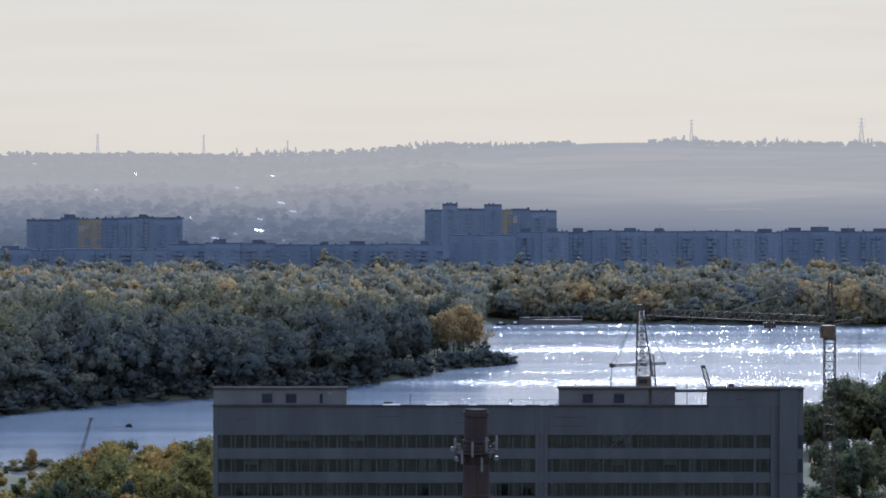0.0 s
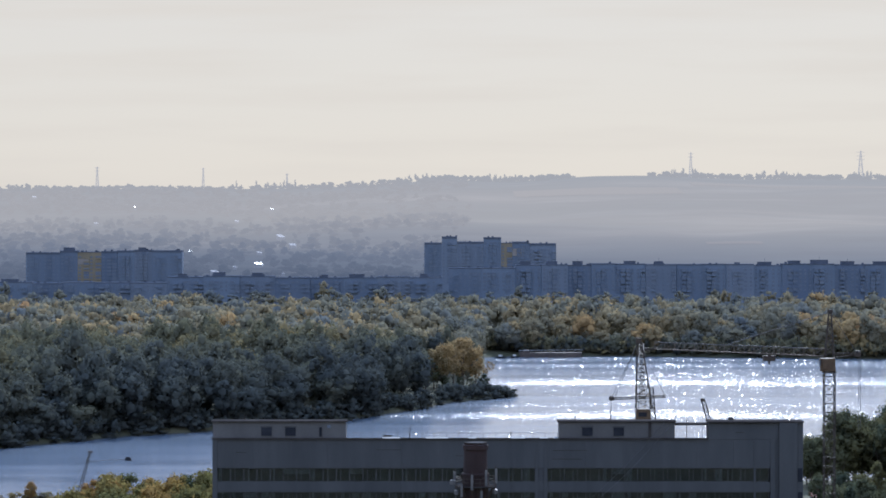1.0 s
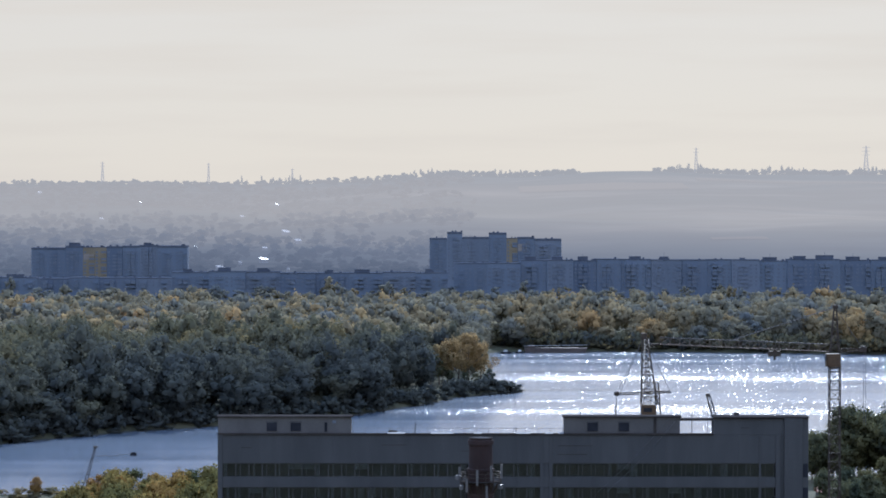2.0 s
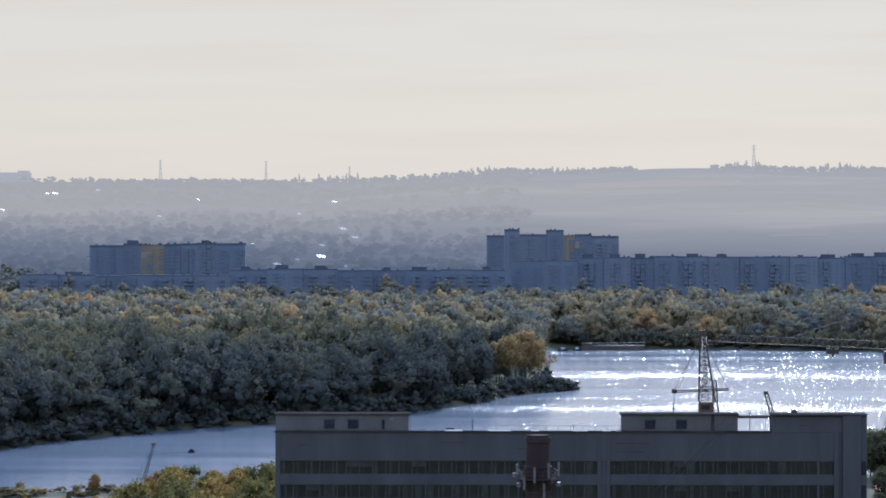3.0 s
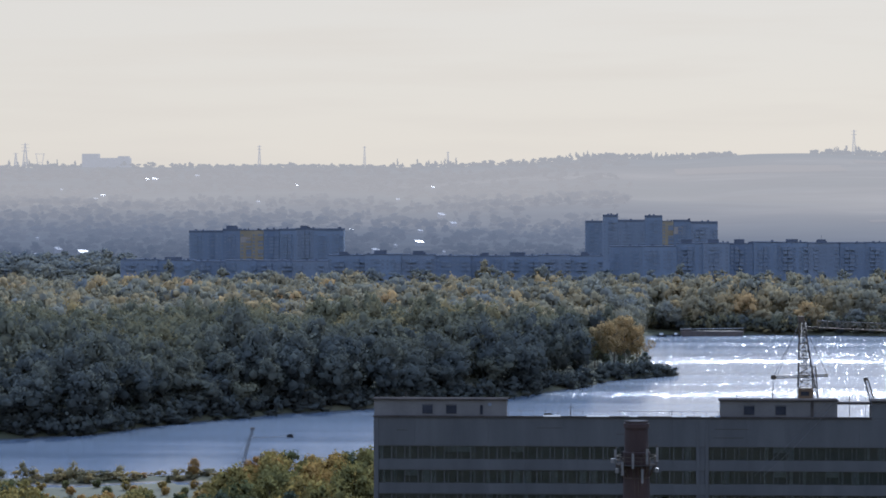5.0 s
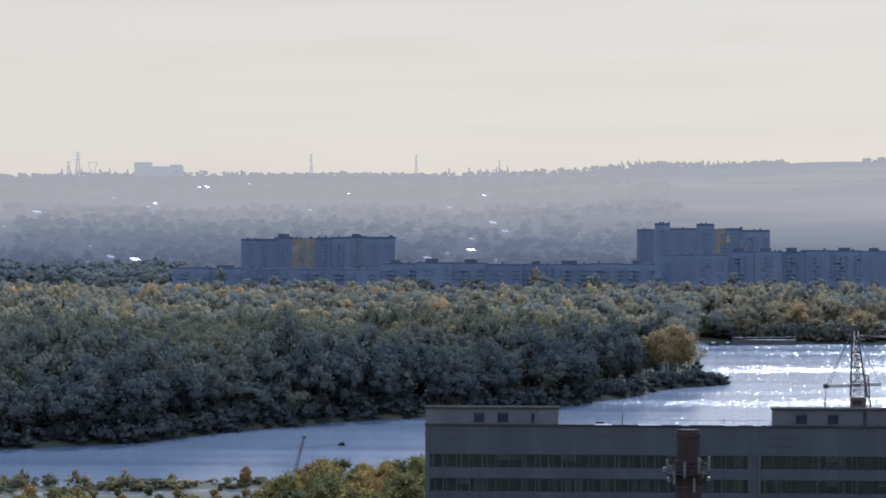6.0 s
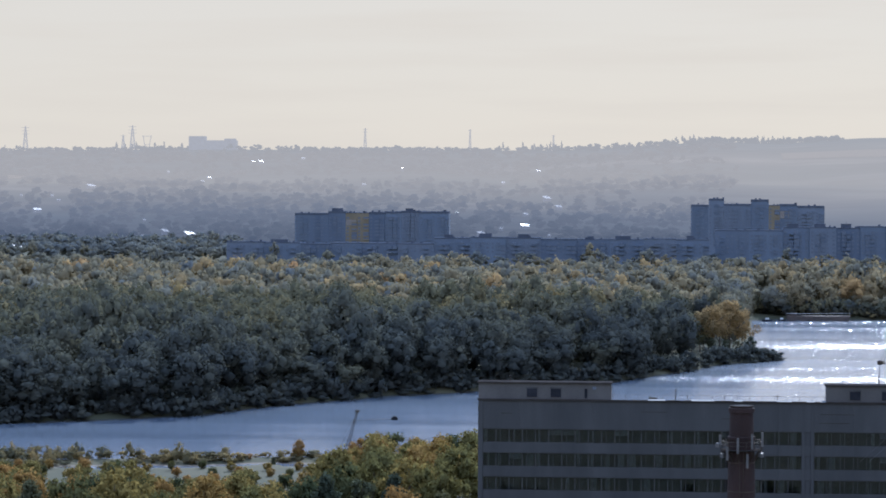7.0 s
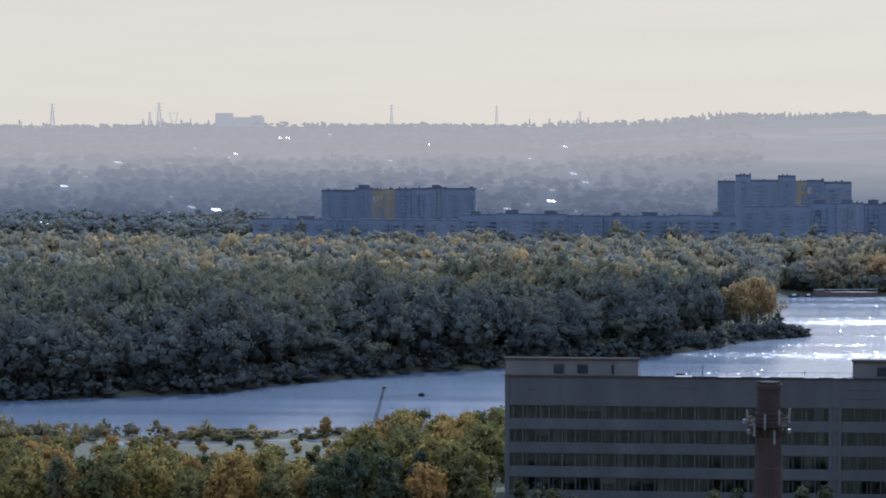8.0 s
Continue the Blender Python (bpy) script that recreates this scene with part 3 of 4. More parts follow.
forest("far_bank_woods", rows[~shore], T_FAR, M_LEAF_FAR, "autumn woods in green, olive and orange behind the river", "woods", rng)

# houses of the village and the hillside: x, y, width; the trees leave them room
HOUSES = [(-736, 2952, 10.4), (-819, 3208, 2.7), (-777, 3190, 3.3), (-776, 3392, 14.0), (-664, 3956, 5.7), (-650, 3942, 9.8), (-672, 3646, 7.5), (-663, 3548, 5.9),
          (-750, 3756, 3.1), (-577, 2246, 11.1), (-489, 1924, 3.2), (-559, 2436, 4.0), (-526, 2514, 4.2), (-518, 2578, 9.6), (-485, 2530, 11.5), (-402, 2262, 3.7),
          (-475, 2166, 4.5), (-590, 2826, 2.9), (-748, 3102, 4.5), (-611, 4096, 6.8), (-431, 3852, 8.0), (-434, 3428, 5.7), (-211, 2546, 13.7), (-181, 2690, 10.0),
          (-202, 2660, 4.9), (-271, 2940, 3.0), (-196, 2930, 7.3), (-167, 3048, 8.8), (-190, 3210, 11.9), (-236, 3784, 7.8), (-263, 3498, 5.8), (-150, 2558, 5.3)]


def clear_of_houses(p):
    out = np.ones(len(p), dtype=bool)
    for x, y, w in HOUSES:
        side = p[:, 0] - x * p[:, 1] / y
        out &= ~((np.abs(side) < 7 + w / 2) & (p[:, 1] < y + 12) & (p[:, 1] > y - 150))
    return out


# low scrub between the woods and the town
p = scatter(-620, 360, 1510, 1960, 28.0, rng)
p = p[wedge(p, 30)]
rows = np.stack([p[:, 0], p[:, 1], height(p[:, 0], p[:, 1]), rng.uniform(0.25, 0.55, len(p)) * np.where(rng.uniform(0, 1, len(p)) < 0.12, 1.7, 1.0), rng.uniform(0.6, 1.0, len(p)), tints(p, 0.25, 0.2, rng, 35)], 1)
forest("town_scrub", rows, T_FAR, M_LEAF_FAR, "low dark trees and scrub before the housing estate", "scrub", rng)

p = scatter(-760, -300, 1960, 2400, 15.0, rng)
p = p[wedge(p, 30) & (p[:, 0] < -0.172 * p[:, 1]) & clear_of_houses(p)]
rows = np.stack([p[:, 0], p[:, 1], np.where(p[:, 1] > 2330, hill_height(p[:, 0], p[:, 1]), height(p[:, 0], p[:, 1])), rng.uniform(0.35, 0.75, len(p)), rng.uniform(0.8, 1.3, len(p)), tints(p, 0.12, 0.12, rng, 36)], 1)
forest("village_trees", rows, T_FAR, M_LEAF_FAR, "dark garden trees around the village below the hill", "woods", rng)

# woods on the hillside, and the broken line of trees along its crest
p = scatter(-1500, 950, 2330, 4500, 24.0, rng)
keep = wedge(p, 40) & (wobble(p[:, 0], p[:, 1] * 2.2, 520, 41) + 0.6 * wobble(p[:, 0], p[:, 1] * 2, 170, 42) + rng.normal(0, 0.35, len(p)) > np.interp(p[:, 1], [2330, 2900, 3600, 4500], [-0.5, -0.1, 0.3, 0.55]) - np.where(p[:, 0] < 0, 0.4, 0.0))
keep &= ~((p[:, 0] > 0.01 * p[:, 1]) & (p[:, 1] > 2500) & (p[:, 1] > 2440))
p = p[keep & clear_of_houses(p)]
rows = np.stack([p[:, 0], p[:, 1], hill_height(p[:, 0], p[:, 1]) - 1, rng.uniform(0.35, 0.75, len(p)), rng.uniform(0.8, 2.0, len(p)), rng.uniform(0, 1, len(p))], 1)
T_HILL = [crown_arrays(rng, 20, 13, 14, 1.6, 0.05, 6, 1.0, (0.18, 0.32), 0.65, 0.5, 0.85) for _ in range(6)]
forest("hillside_woods", rows, T_HILL, M_LEAF_HILL, "faint hazy woods scattered over the hillside", "woods", rng)
q = np.stack([rng.uniform(-1500, 950, 1500), rng.uniform(4490, 4620, 1500)], 1)
dense = wobble(q[:, 0], 0 * q[:, 0], 240, 44) + rng.normal(0, 0.3, len(q)) > np.where(q[:, 0] > -120, -0.5, 0.0)
q = q[wedge(q, 40) & dense]
slim = (rng.uniform(0, 1, len(q)) < 0.3) & (wobble(q[:, 0], 0 * q[:, 0], 120, 45) > 0.1)
tall = np.where(slim, rng.uniform(0.5, 0.95, len(q)), rng.uniform(0.25, 0.5, len(q)) + np.where(q[:, 0] > -120, 0.12, 0))
rows = np.stack([q[:, 0], q[:, 1], hill_height(q[:, 0], q[:, 1]) - 2, tall, np.where(slim, 0.35, 1.0) * rng.uniform(0.8, 1.3, len(q)), rng.uniform(0, 0.6, len(q))], 1)
forest("crest_trees", rows, T_HILL, M_LEAF_HILL, "thin line of hazy trees along the hill crest", "woods", rng)


# ---- office building on the near bank ----
BX0, BX1, BY, BZ0, ROOF = -34.5, 54.1, 410.0, 3.0, 29.4
STOREY, SILL = 3.6, 2.05
STRIPS = [(-33.8, 13.9), (15.7, 46.7), (47.0, 49.2)]


def office_building():
    o = thing("office_building", (0, BY, BZ0), "grey concrete slab office block with long strip windows", "building")
    top = ROOF - BZ0
    panel_cache = {}

    def panel(x0, x1, z0, z1, y0=0.0, y1=0.35):
        key = (round(x1 - x0, 2), round(z1 - z0, 2), y0, y1)
        if key not in panel_cache:
            panel_cache[key] = Geo().box(0, x1 - x0 - 0.012, y0, y1, 0, z1 - z0 - 0.02).mesh("panel", M_CONCRETE)
        part("panel", panel_cache[key], None, o, at=(x0, 0, z0))

    heads = [25.1 - BZ0 - STOREY * k for k in range(6)]
    z_up = top
    for head in heads:
        n = 15
        for k in range(n):
            x0 = BX0 + 0.7 + 83.0 * k / n
            panel(x0, x0 + 83.0 / n, head, z_up)
        z_up = head - SILL
    for k in range(15):
        x0 = BX0 + 0.7 + 83.0 * k / 15
        panel(x0, x0 + 83.0 / 15, 0, z_up)
    # piers between the strips, proud of the panels
    for x0, x1 in ((BX0, BX0 + 0.68), (13.9, 14.35), (15.25, 15.7), (46.72, 46.98), (49.2, 49.9)):
        part("pier", Geo().box(x0, x1, -0.08, 0.35, 0, top), M_CONCRETE, o)
    part("downpipe_recess", Geo().box(14.36, 15.24, 0.1, 0.35, 0, top), M_CONCRETE, o)
    # stair tower
    part("stair_tower", Geo().box(50.5, 53.2, -0.35, 3.6, 0, 31.95 - BZ0).box(49.92, 50.48, 0.1, 13.9, 0, top), M_CONCRETE, o, "plain concrete stair tower")
    part("tower_side", Geo().box(53.22, BX1, -0.1, 3.5, 0, 31.9 - BZ0), M_CONCRETE, o)
    for z in heads:
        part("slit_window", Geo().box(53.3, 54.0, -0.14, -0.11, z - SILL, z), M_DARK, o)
    # dark seams and repair strips on the top band
    for x0, x1, z in ((16.6, 21.7, 27.7), (16.4, 20.9, 26.4), (-10.0, -6.2, 27.8), (-31, -29.4, 27.4), (2.0, 4.4, 26.9), (44, 45.3, 30.4), (50.6, 53.1, 19.2)):
        part("seam", Geo().box(x0, x1, -0.37 if x0 > 50 else -0.015, -0.352 if x0 > 50 else -0.003, z - BZ0, z - BZ0 + 0.09), M_ROOF, o)
    # floors, back and sides
    # slabs are near-black, so the rooms' shade is in their colour
    for head in heads:
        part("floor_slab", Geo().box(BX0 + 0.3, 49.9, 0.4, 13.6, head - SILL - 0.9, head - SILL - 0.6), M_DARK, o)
    part("back_wall", Geo().box(BX0, 49.9, 13.7, 14, 0, top - 1.0), M_CONCRETE, o)
    part("core_wall", Geo().box(BX0 + 0.3, 49.9, 3.0, 3.2, 0, top - 0.5), M_INSIDE, o)
    part("side_wall", Geo().box(BX0, BX0 + 0.3, 0.36, 13.69, 0, top), M_CONCRETE, o)
    part("parapet_cap", Geo().box(BX0 - 0.15, 39.85, -0.2, 0.45, top, top + 0.22), M_ROOF, o, "dark weathered parapet cap")
    part("roof", Geo().box(BX0 + 0.31, 49.9, 0.4, 13.68, top - 1.2, top - 1.0), M_ROOF, o, "dark felt roof with a worn metal edge")
    for x0, n in ((-9.0, 2.6), (-2.5, 3.4), (3.9, 1.2), (10.2, 2.2), (14.6, 1.2), (16.6, 0.8)):
        part("roof_flashing", Geo().hexa([(x0, -0.3, top + 0.16), (x0 + n, -0.3, top + 0.16), (x0 + n, 0.3, top + 0.24), (x0, 0.3, top + 0.24), (x0, -0.3, top + 0.19), (x0 + n, -0.3, top + 0.19), (x0 + n, 0.3, top + 0.37), (x0, 0.3, top + 0.37)]), M_SHEET, o, "loose bare metal sheet on the parapet")
    # wall right of the long roof, carried up to the tower's height
    part("raised_wall", Geo().box(39.9, 50.48, 0.0, 3.4, top + 0.02, 31.85 - BZ0), M_CONCRETE, o)
    part("raised_coping", Geo().box(39.8, BX1 + 0.1, -0.4, 3.7, 31.96 - BZ0, 32.15 - BZ0), M_ROOF, o)
    # roof houses
    for x0, x1, zt, doors in ((BX0, -14.5, 31.95, (-27.2, -23.6)), (17.5, 34.9, 31.95, (21.0, 25.7))):
        h = part("roof_house", Geo().box(x0, x1, 0.6, 3.6, top - 0.99, zt - BZ0), M_CONCRETE_PALE, o, "pale rendered roof house with dark openings")
        part("roof_house_cap", Geo().box(x0 - 0.2, x1 + 0.2, 0.35, 3.8, zt - BZ0 + 0.002, zt - BZ0 + 0.2), M_ROOF, h)
        for d in doors:
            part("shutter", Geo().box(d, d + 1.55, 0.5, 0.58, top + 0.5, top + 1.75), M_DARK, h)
            part("shutter_frame", Geo().box(d - 0.1, d + 1.65, 0.52, 0.597, top + 1.77, top + 1.87).box(d - 0.1, d + 1.65, 0.5, 0.597, top + 1.87, top + 1.95), M_FRAME, h)
    part("wall_vent", Geo().box(-18.5, -18.1, 0.5, 0.59, top + 0.4, top + 1.8), M_DARK, o)
    part("wall_vent", Geo().box(-17.3, -16.8, 0.5, 0.59, top + 1.7, top + 2.1), M_PANE, o)
    part("roof_bridge", Geo().box(34.95, 39.85, 0.8, 3.0, 31.45 - BZ0, 31.75 - BZ0), M_ROOF, o)
    part("bridge_post", Geo().box(30.95, 31.35, 0.46, 0.58, top - 0.99, 31.9 - BZ0), M_ROOF, o)
    # roof rail
    for k in range(18):
        x = -14.2 + k * 1.85
        part("rail_post", Geo().bar((x, 0.3, top + 0.22), (x, 0.3, top + 0.95), 0.05), M_STEEL, o)
    part("rail_bar", Geo().bar((-14.3, 0.3, top + 0.95), (17.4, 0.3, top + 0.95), 0.04), M_STEEL, o)
    # antennas and pipes on the roof
    for x, h in ((-4.9, 1.6), (25.3, 4.0), (10.3, 0.9), (36.8, 3.2), (-29.8, 3.4), (20.0, 3.2)):
        z = top - 1.0
        h += 1.2
        part("aerial", Geo().bar((x, 2, z), (x, 2, z + h), 0.09).bar((x - 0.4, 2, z + h * 0.85), (x + 0.4, 2, z + h * 0.85), 0.05), M_STEEL, o)
    part("roof_vent", Geo().box(-8.9, -7.6, 0.6, 1.6, top - 1.0, top + 0.55), M_ROOF, o)
    part("roof_vent", Geo().tube([(43.5, 2, 32.15 - BZ0, 0.5), (43.5, 2, 32.6 - BZ0, 0.4), (43.5, 2, 32.7 - BZ0, 0.1)], 8), M_ROOF, o)
    # windows: frame, two panes, now and then a curtain
    rnd = random.Random(8)
    W = 1.99
    frame_geo = Geo().box(0, W, 0.18, 0.26, 0, 0.08).box(0, W, 0.18, 0.26, SILL - 0.1, SILL - 0.02)
    for x in (0.0, W / 3 - 0.03, W - 0.07):
        frame_geo.box(x, x + 0.07, 0.18, 0.26, 0.08, SILL - 0.1)
    f_me = frame_geo.mesh("window_frame", M_FRAME)
    p_me = [Geo().box(0.07, W / 3 - 0.03, 0.21, 0.225, 0.08, SILL - 0.1).mesh("pane", M_GLASS), Geo().box(W / 3 + 0.04, W - 0.07, 0.21, 0.225, 0.08, SILL - 0.1).mesh("pane", M_GLASS)]
    c_me = [Geo().box(0.1, w, 0.3, 0.33, 0.02, SILL - 0.05).mesh("curtain", M_CURTAIN) for w in (0.35, 0.6, 1.1)]
    b_me = Geo().box(0.05, 1.9, 0.3, 0.33, SILL * 0.55, SILL - 0.05).mesh("blind", M_CURTAIN)
    for head in heads:
        for x0, x1 in STRIPS:
            n = max(1, round((x1 - x0) / W))
            for k in range(n):
                w = new("window", f_me)
                w.parent, w.location = o, (x0 + (x1 - x0) * k / n, 0, head - SILL)
                for me in p_me:
                    part("pane", me, None, w)
                r = rnd.random()
                if r < 0.42:
                    part("curtain", rnd.choice(c_me), None, w, at=(rnd.uniform(0, 0.7), 0, 0))
                elif r < 0.5:
                    part("blind", b_me, None, w)
    # two slack wires from the roof house to the yard
    for dx in (0.0, 1.3):
        pts = [(33.4 + dx - 11 * k / 8, 0.5 - 2.5 * k / 8, top + 2.6 - 11.0 * k / 8 - 0.5 * math.sin(math.pi * k / 8)) for k in range(9)]
        part("wire", Geo().cable(pts, 0.08), M_GALV, o)


office_building()


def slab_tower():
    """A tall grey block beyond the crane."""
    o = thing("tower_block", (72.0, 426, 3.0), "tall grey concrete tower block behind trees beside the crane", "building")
    top = 36.5
    part("wall", Geo().box(0, 18, 0, 12, -0.3, top), M_CONCRETE, o)
    part("roof", Geo().box(-0.15, 18.15, -0.15, 12.15, top + 0.01, top + 0.4), M_ROOF, o, "dark felt roof with a low rim")
    part("corner_pier", Geo().box(-0.1, 0.7, -0.2, -0.01, -0.3, top), M_CONCRETE, o)
    w_me = Geo().box(0, 1.8, -0.06, -0.01, 0, 1.5).mesh("window", M_PANE)
    for k in range(12):
        for j in range(5):
            wi = new("window", w_me)
            wi.parent, wi.location = o, (2.0 + 3.2 * j, 0, 1.2 + 3.0 * k)


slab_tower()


# ---- brick chimney with mobile-phone aerials ----
def chimney():
    o = thing("brick_chimney", (4.6, 380, 3.5), "sooty red brick chimney carrying a gallery of aerials", "chimney")
    z = 31.3 - 3.5
    part("shaft", Geo().tube([(0, 0, 0, 2.2), (0, 0, z - 4.6, 1.78), (0, 0, z - 4.55, 1.9), (0, 0, z - 4.2, 1.9), (0, 0, z - 4.15, 1.7), (0, 0, z - 0.9, 1.62), (0, 0, z - 0.85, 1.8), (0, 0, z - 0.25, 1.8), (0, 0, z - 0.2, 1.6), (0, 0, z, 1.6)], 28), M_BRICK, o)
    part("crown_lip", Geo().tube([(0, 0, z + 0.003, 1.66), (0, 0, z + 0.1, 1.66)], 28), M_ROOF, o, "worn metal rim")
    # flat near-black disc paints the shade of the open chimney mouth
    part("flue", Geo().tube([(0, 0, z + 0.1, 1.2), (0, 0, z + 0.103, 1.2)], 20), M_DARK, o)
    for k in range(5):
        part("hoop", Geo().tube([(0, 0, 4 + k * 4, 2.19 - 0.075 * k), (0, 0, 4.12 + k * 4, 2.19 - 0.075 * k)], 28), M_STEEL, o)
    zg = z - 6.1
    deck = Geo().tube([(0, 0, zg, 2.5), (0, 0, zg + 0.14, 2.9)], 20)
    gal = part("gallery", deck, M_ROOF, o, "dark steel gallery ring")
    for k in range(14):
        a = 2 * math.pi * k / 14
        x, y = 2.85 * math.cos(a), 2.85 * math.sin(a)
        part("gallery_post", Geo().bar((x, y, zg + 0.14), (x, y, zg + 1.3), 0.07), M_STEEL, gal)
        part("bracket", Geo().bar((x * 0.97, y * 0.97, zg), (x * 0.66, y * 0.66, zg - 1.5), 0.12), M_STEEL, gal)
        x2, y2 = 2.85 * math.cos(a + 2 * math.pi / 14), 2.85 * math.sin(a + 2 * math.pi / 14)
        for h in (0.75, 1.3):
            part("gallery_rail", Geo().bar((x, y, zg + h), (x2, y2, zg + h), 0.06), M_STEEL, gal)
    for k, (a, h0, h1) in enumerate(((-100, -0.2, 1.9), (-62, 0.4, 2.5), (-20, 0.6, 2.6), (-165, 0.3, 2.2), (-130, -1.2, 0.6), (-75, -2.2, -0.3), (60, 0.3, 2.3), (120, 0.3, 2.3))):
        a = radians(a)
        x, y = 3.05 * math.cos(a), 3.05 * math.sin(a)
        an = part("panel_aerial", Geo().box(x - 0.16, x + 0.16, y - 0.1, y + 0.1, zg + h0, zg + h1), M_GALV, o, "grey upright panel aerial")
        part("aerial_pole", Geo().bar((x * 0.96, y * 0.96, zg + min(h0, 0) - 0.3), (x * 0.96, y * 0.96, zg + h1 + 0.4), 0.09), M_STEEL, an)
        part("aerial_arm", Geo().bar((x * 0.6, y * 0.6, zg + (h0 + h1) / 2), (x * 0.96, y * 0.96, zg + (h0 + h1) / 2), 0.08), M_STEEL, an)
    for x, zz in ((-3.2, 0.8), (2.7, -0.5), (-2.6, -0.6)):
        di = part("dish", Geo().tube([(x, -1.6, zg + zz - 0.35, 0.05), (x, -1.6, zg + zz - 0.28, 0.38), (x, -1.6, zg + zz + 0.28, 0.38), (x, -1.6, zg + zz + 0.35, 0.05)], 10), M_GALV, o, "small round relay dish")
        part("dish_arm", Geo().bar((x, -1.5, zg + zz), (x * 0.5, -1.2, zg + zz), 0.08), M_STEEL, di)
    part("ladder", Geo().bar((-0.25, -2.25, 0.3), (-0.25, -1.95, zg), 0.06).bar((0.25, -2.25, 0.3), (0.25, -1.95, zg), 0.06), M_STEEL, o)


chimney()


# ---- cranes ----
def tower_crane(x, y, ground, root, jib, label, tip_rise=1.4, turn=0.0):
    """A tower crane; the jib points to -x before the turn about the tower."""
    o = thing("tower_crane", (x, y, ground), label, "crane")
    o.rotation_euler = (0, 0, radians(turn))
    h = root - ground
    part("tower", Geo().lattice((0, 0, 0), (0, 0, h - 2.4), 1.8, 1.8, 22, 0.15, 0.075), M_STEEL, o)
    part("base", Geo().box(-2.5, 2.5, -2.5, 2.5, -0.3, 0.5), M_CONCRETE, o)
    c = part("cab", Geo().box(-1.5, 0.9, -1.0, 1.0, h - 3.0, h - 0.8).box(-1.3, -0.4, -1.3, -1.11, h - 2.6, h - 1.2), M_YELLOW, o, "rusty orange slewing cab")
    part("cab_window", Geo().box(-1.66, -1.61, -0.8, 0.8, h - 2.0, h - 1.0), M_PANE, c)
    part("slewing_ring", Geo().tube([(0, 0, h - 3.3, 1.2), (0, 0, h - 3.1, 1.2)], 14), M_STEEL, o)
    part("apex_mast", Geo().lattice((0, 0, h - 0.5), (0.1, 0, h + 7.2), 1.5, 0.4, 6, 0.16, 0.09), M_STEEL, o)
    part("apex_head", Geo().box(-0.35, 0.55, -0.3, 0.3, h + 7.0, h + 7.6), M_STEEL, o)
    j = part("jib", Geo().lattice((-1.0, 0, h + 0.2), (-jib + 1.5, 0, h + tip_rise), 1.25, 1.15, 17, 0.12, 0.055), M_JIB, o, "long lattice jib of dull steel")
    part("jib_tip", Geo().bar((-jib + 1.5, 0, h + tip_rise - 0.5), (-jib, 0, h + tip_rise - 0.7), 0.3).box(-jib - 0.2, -jib + 0.4, -0.3, 0.3, h + tip_rise - 0.9, h + tip_rise - 0.4), M_STEEL, j)
    part("walkway", Geo().bar((-2, -0.66, h + 0.9), (-jib + 1.5, -0.6, h + tip_rise + 0.62), 0.14), M_GALV, j)
    cj = part("counter_jib", Geo().lattice((0.8, 0, h - 0.3), (4.4, 0, h - 0.1), 0.7, 0.4, 4, 0.12, 0.07), M_STEEL, o)
    part("counterweight", Geo().box(4.3, 5.4, -0.6, 0.6, h - 0.5, h + 0.25).tube([(4.9, 0, h + 0.26, 0.5), (4.9, 0, h + 0.5, 0.4)], 8), M_STEEL, cj)
    tr = part("trolley", Geo().box(-11.4, -9.3, -0.6, 0.6, h - 1.25, h - 0.35).tube([(-10.3, 0, h - 0.35, 0.3), (-10.3, 0, h - 0.1, 0.3)], 8), M_STEEL, o)
    part("hook", Geo().bar((-10.3, 0, h - 1.25), (-10.3, 0, h - 1.9), 0.3), M_STEEL, tr)
    part("jib_tie", Geo().bar((0.1, 0, h + 7.2), (-17.4, 0, h + 1.6), 0.12), M_CABLE, o)
    part("counter_tie", Geo().bar((0.1, 0, h + 7.2), (4.6, 0, h + 0.3), 0.07), M_CABLE, o)
    for dx in (0.0, 0.35):
        part("hoist_rope", Geo().bar((5.0 + dx, 0, h - 0.4), (5.0 + dx, 0, h - 13.0), 0.06), M_CABLE, o)
    return o


tower_crane(66.5, 470.0, 3.0, 39.4, 31.5, "tall lattice tower crane with a long level jib beside the trees")


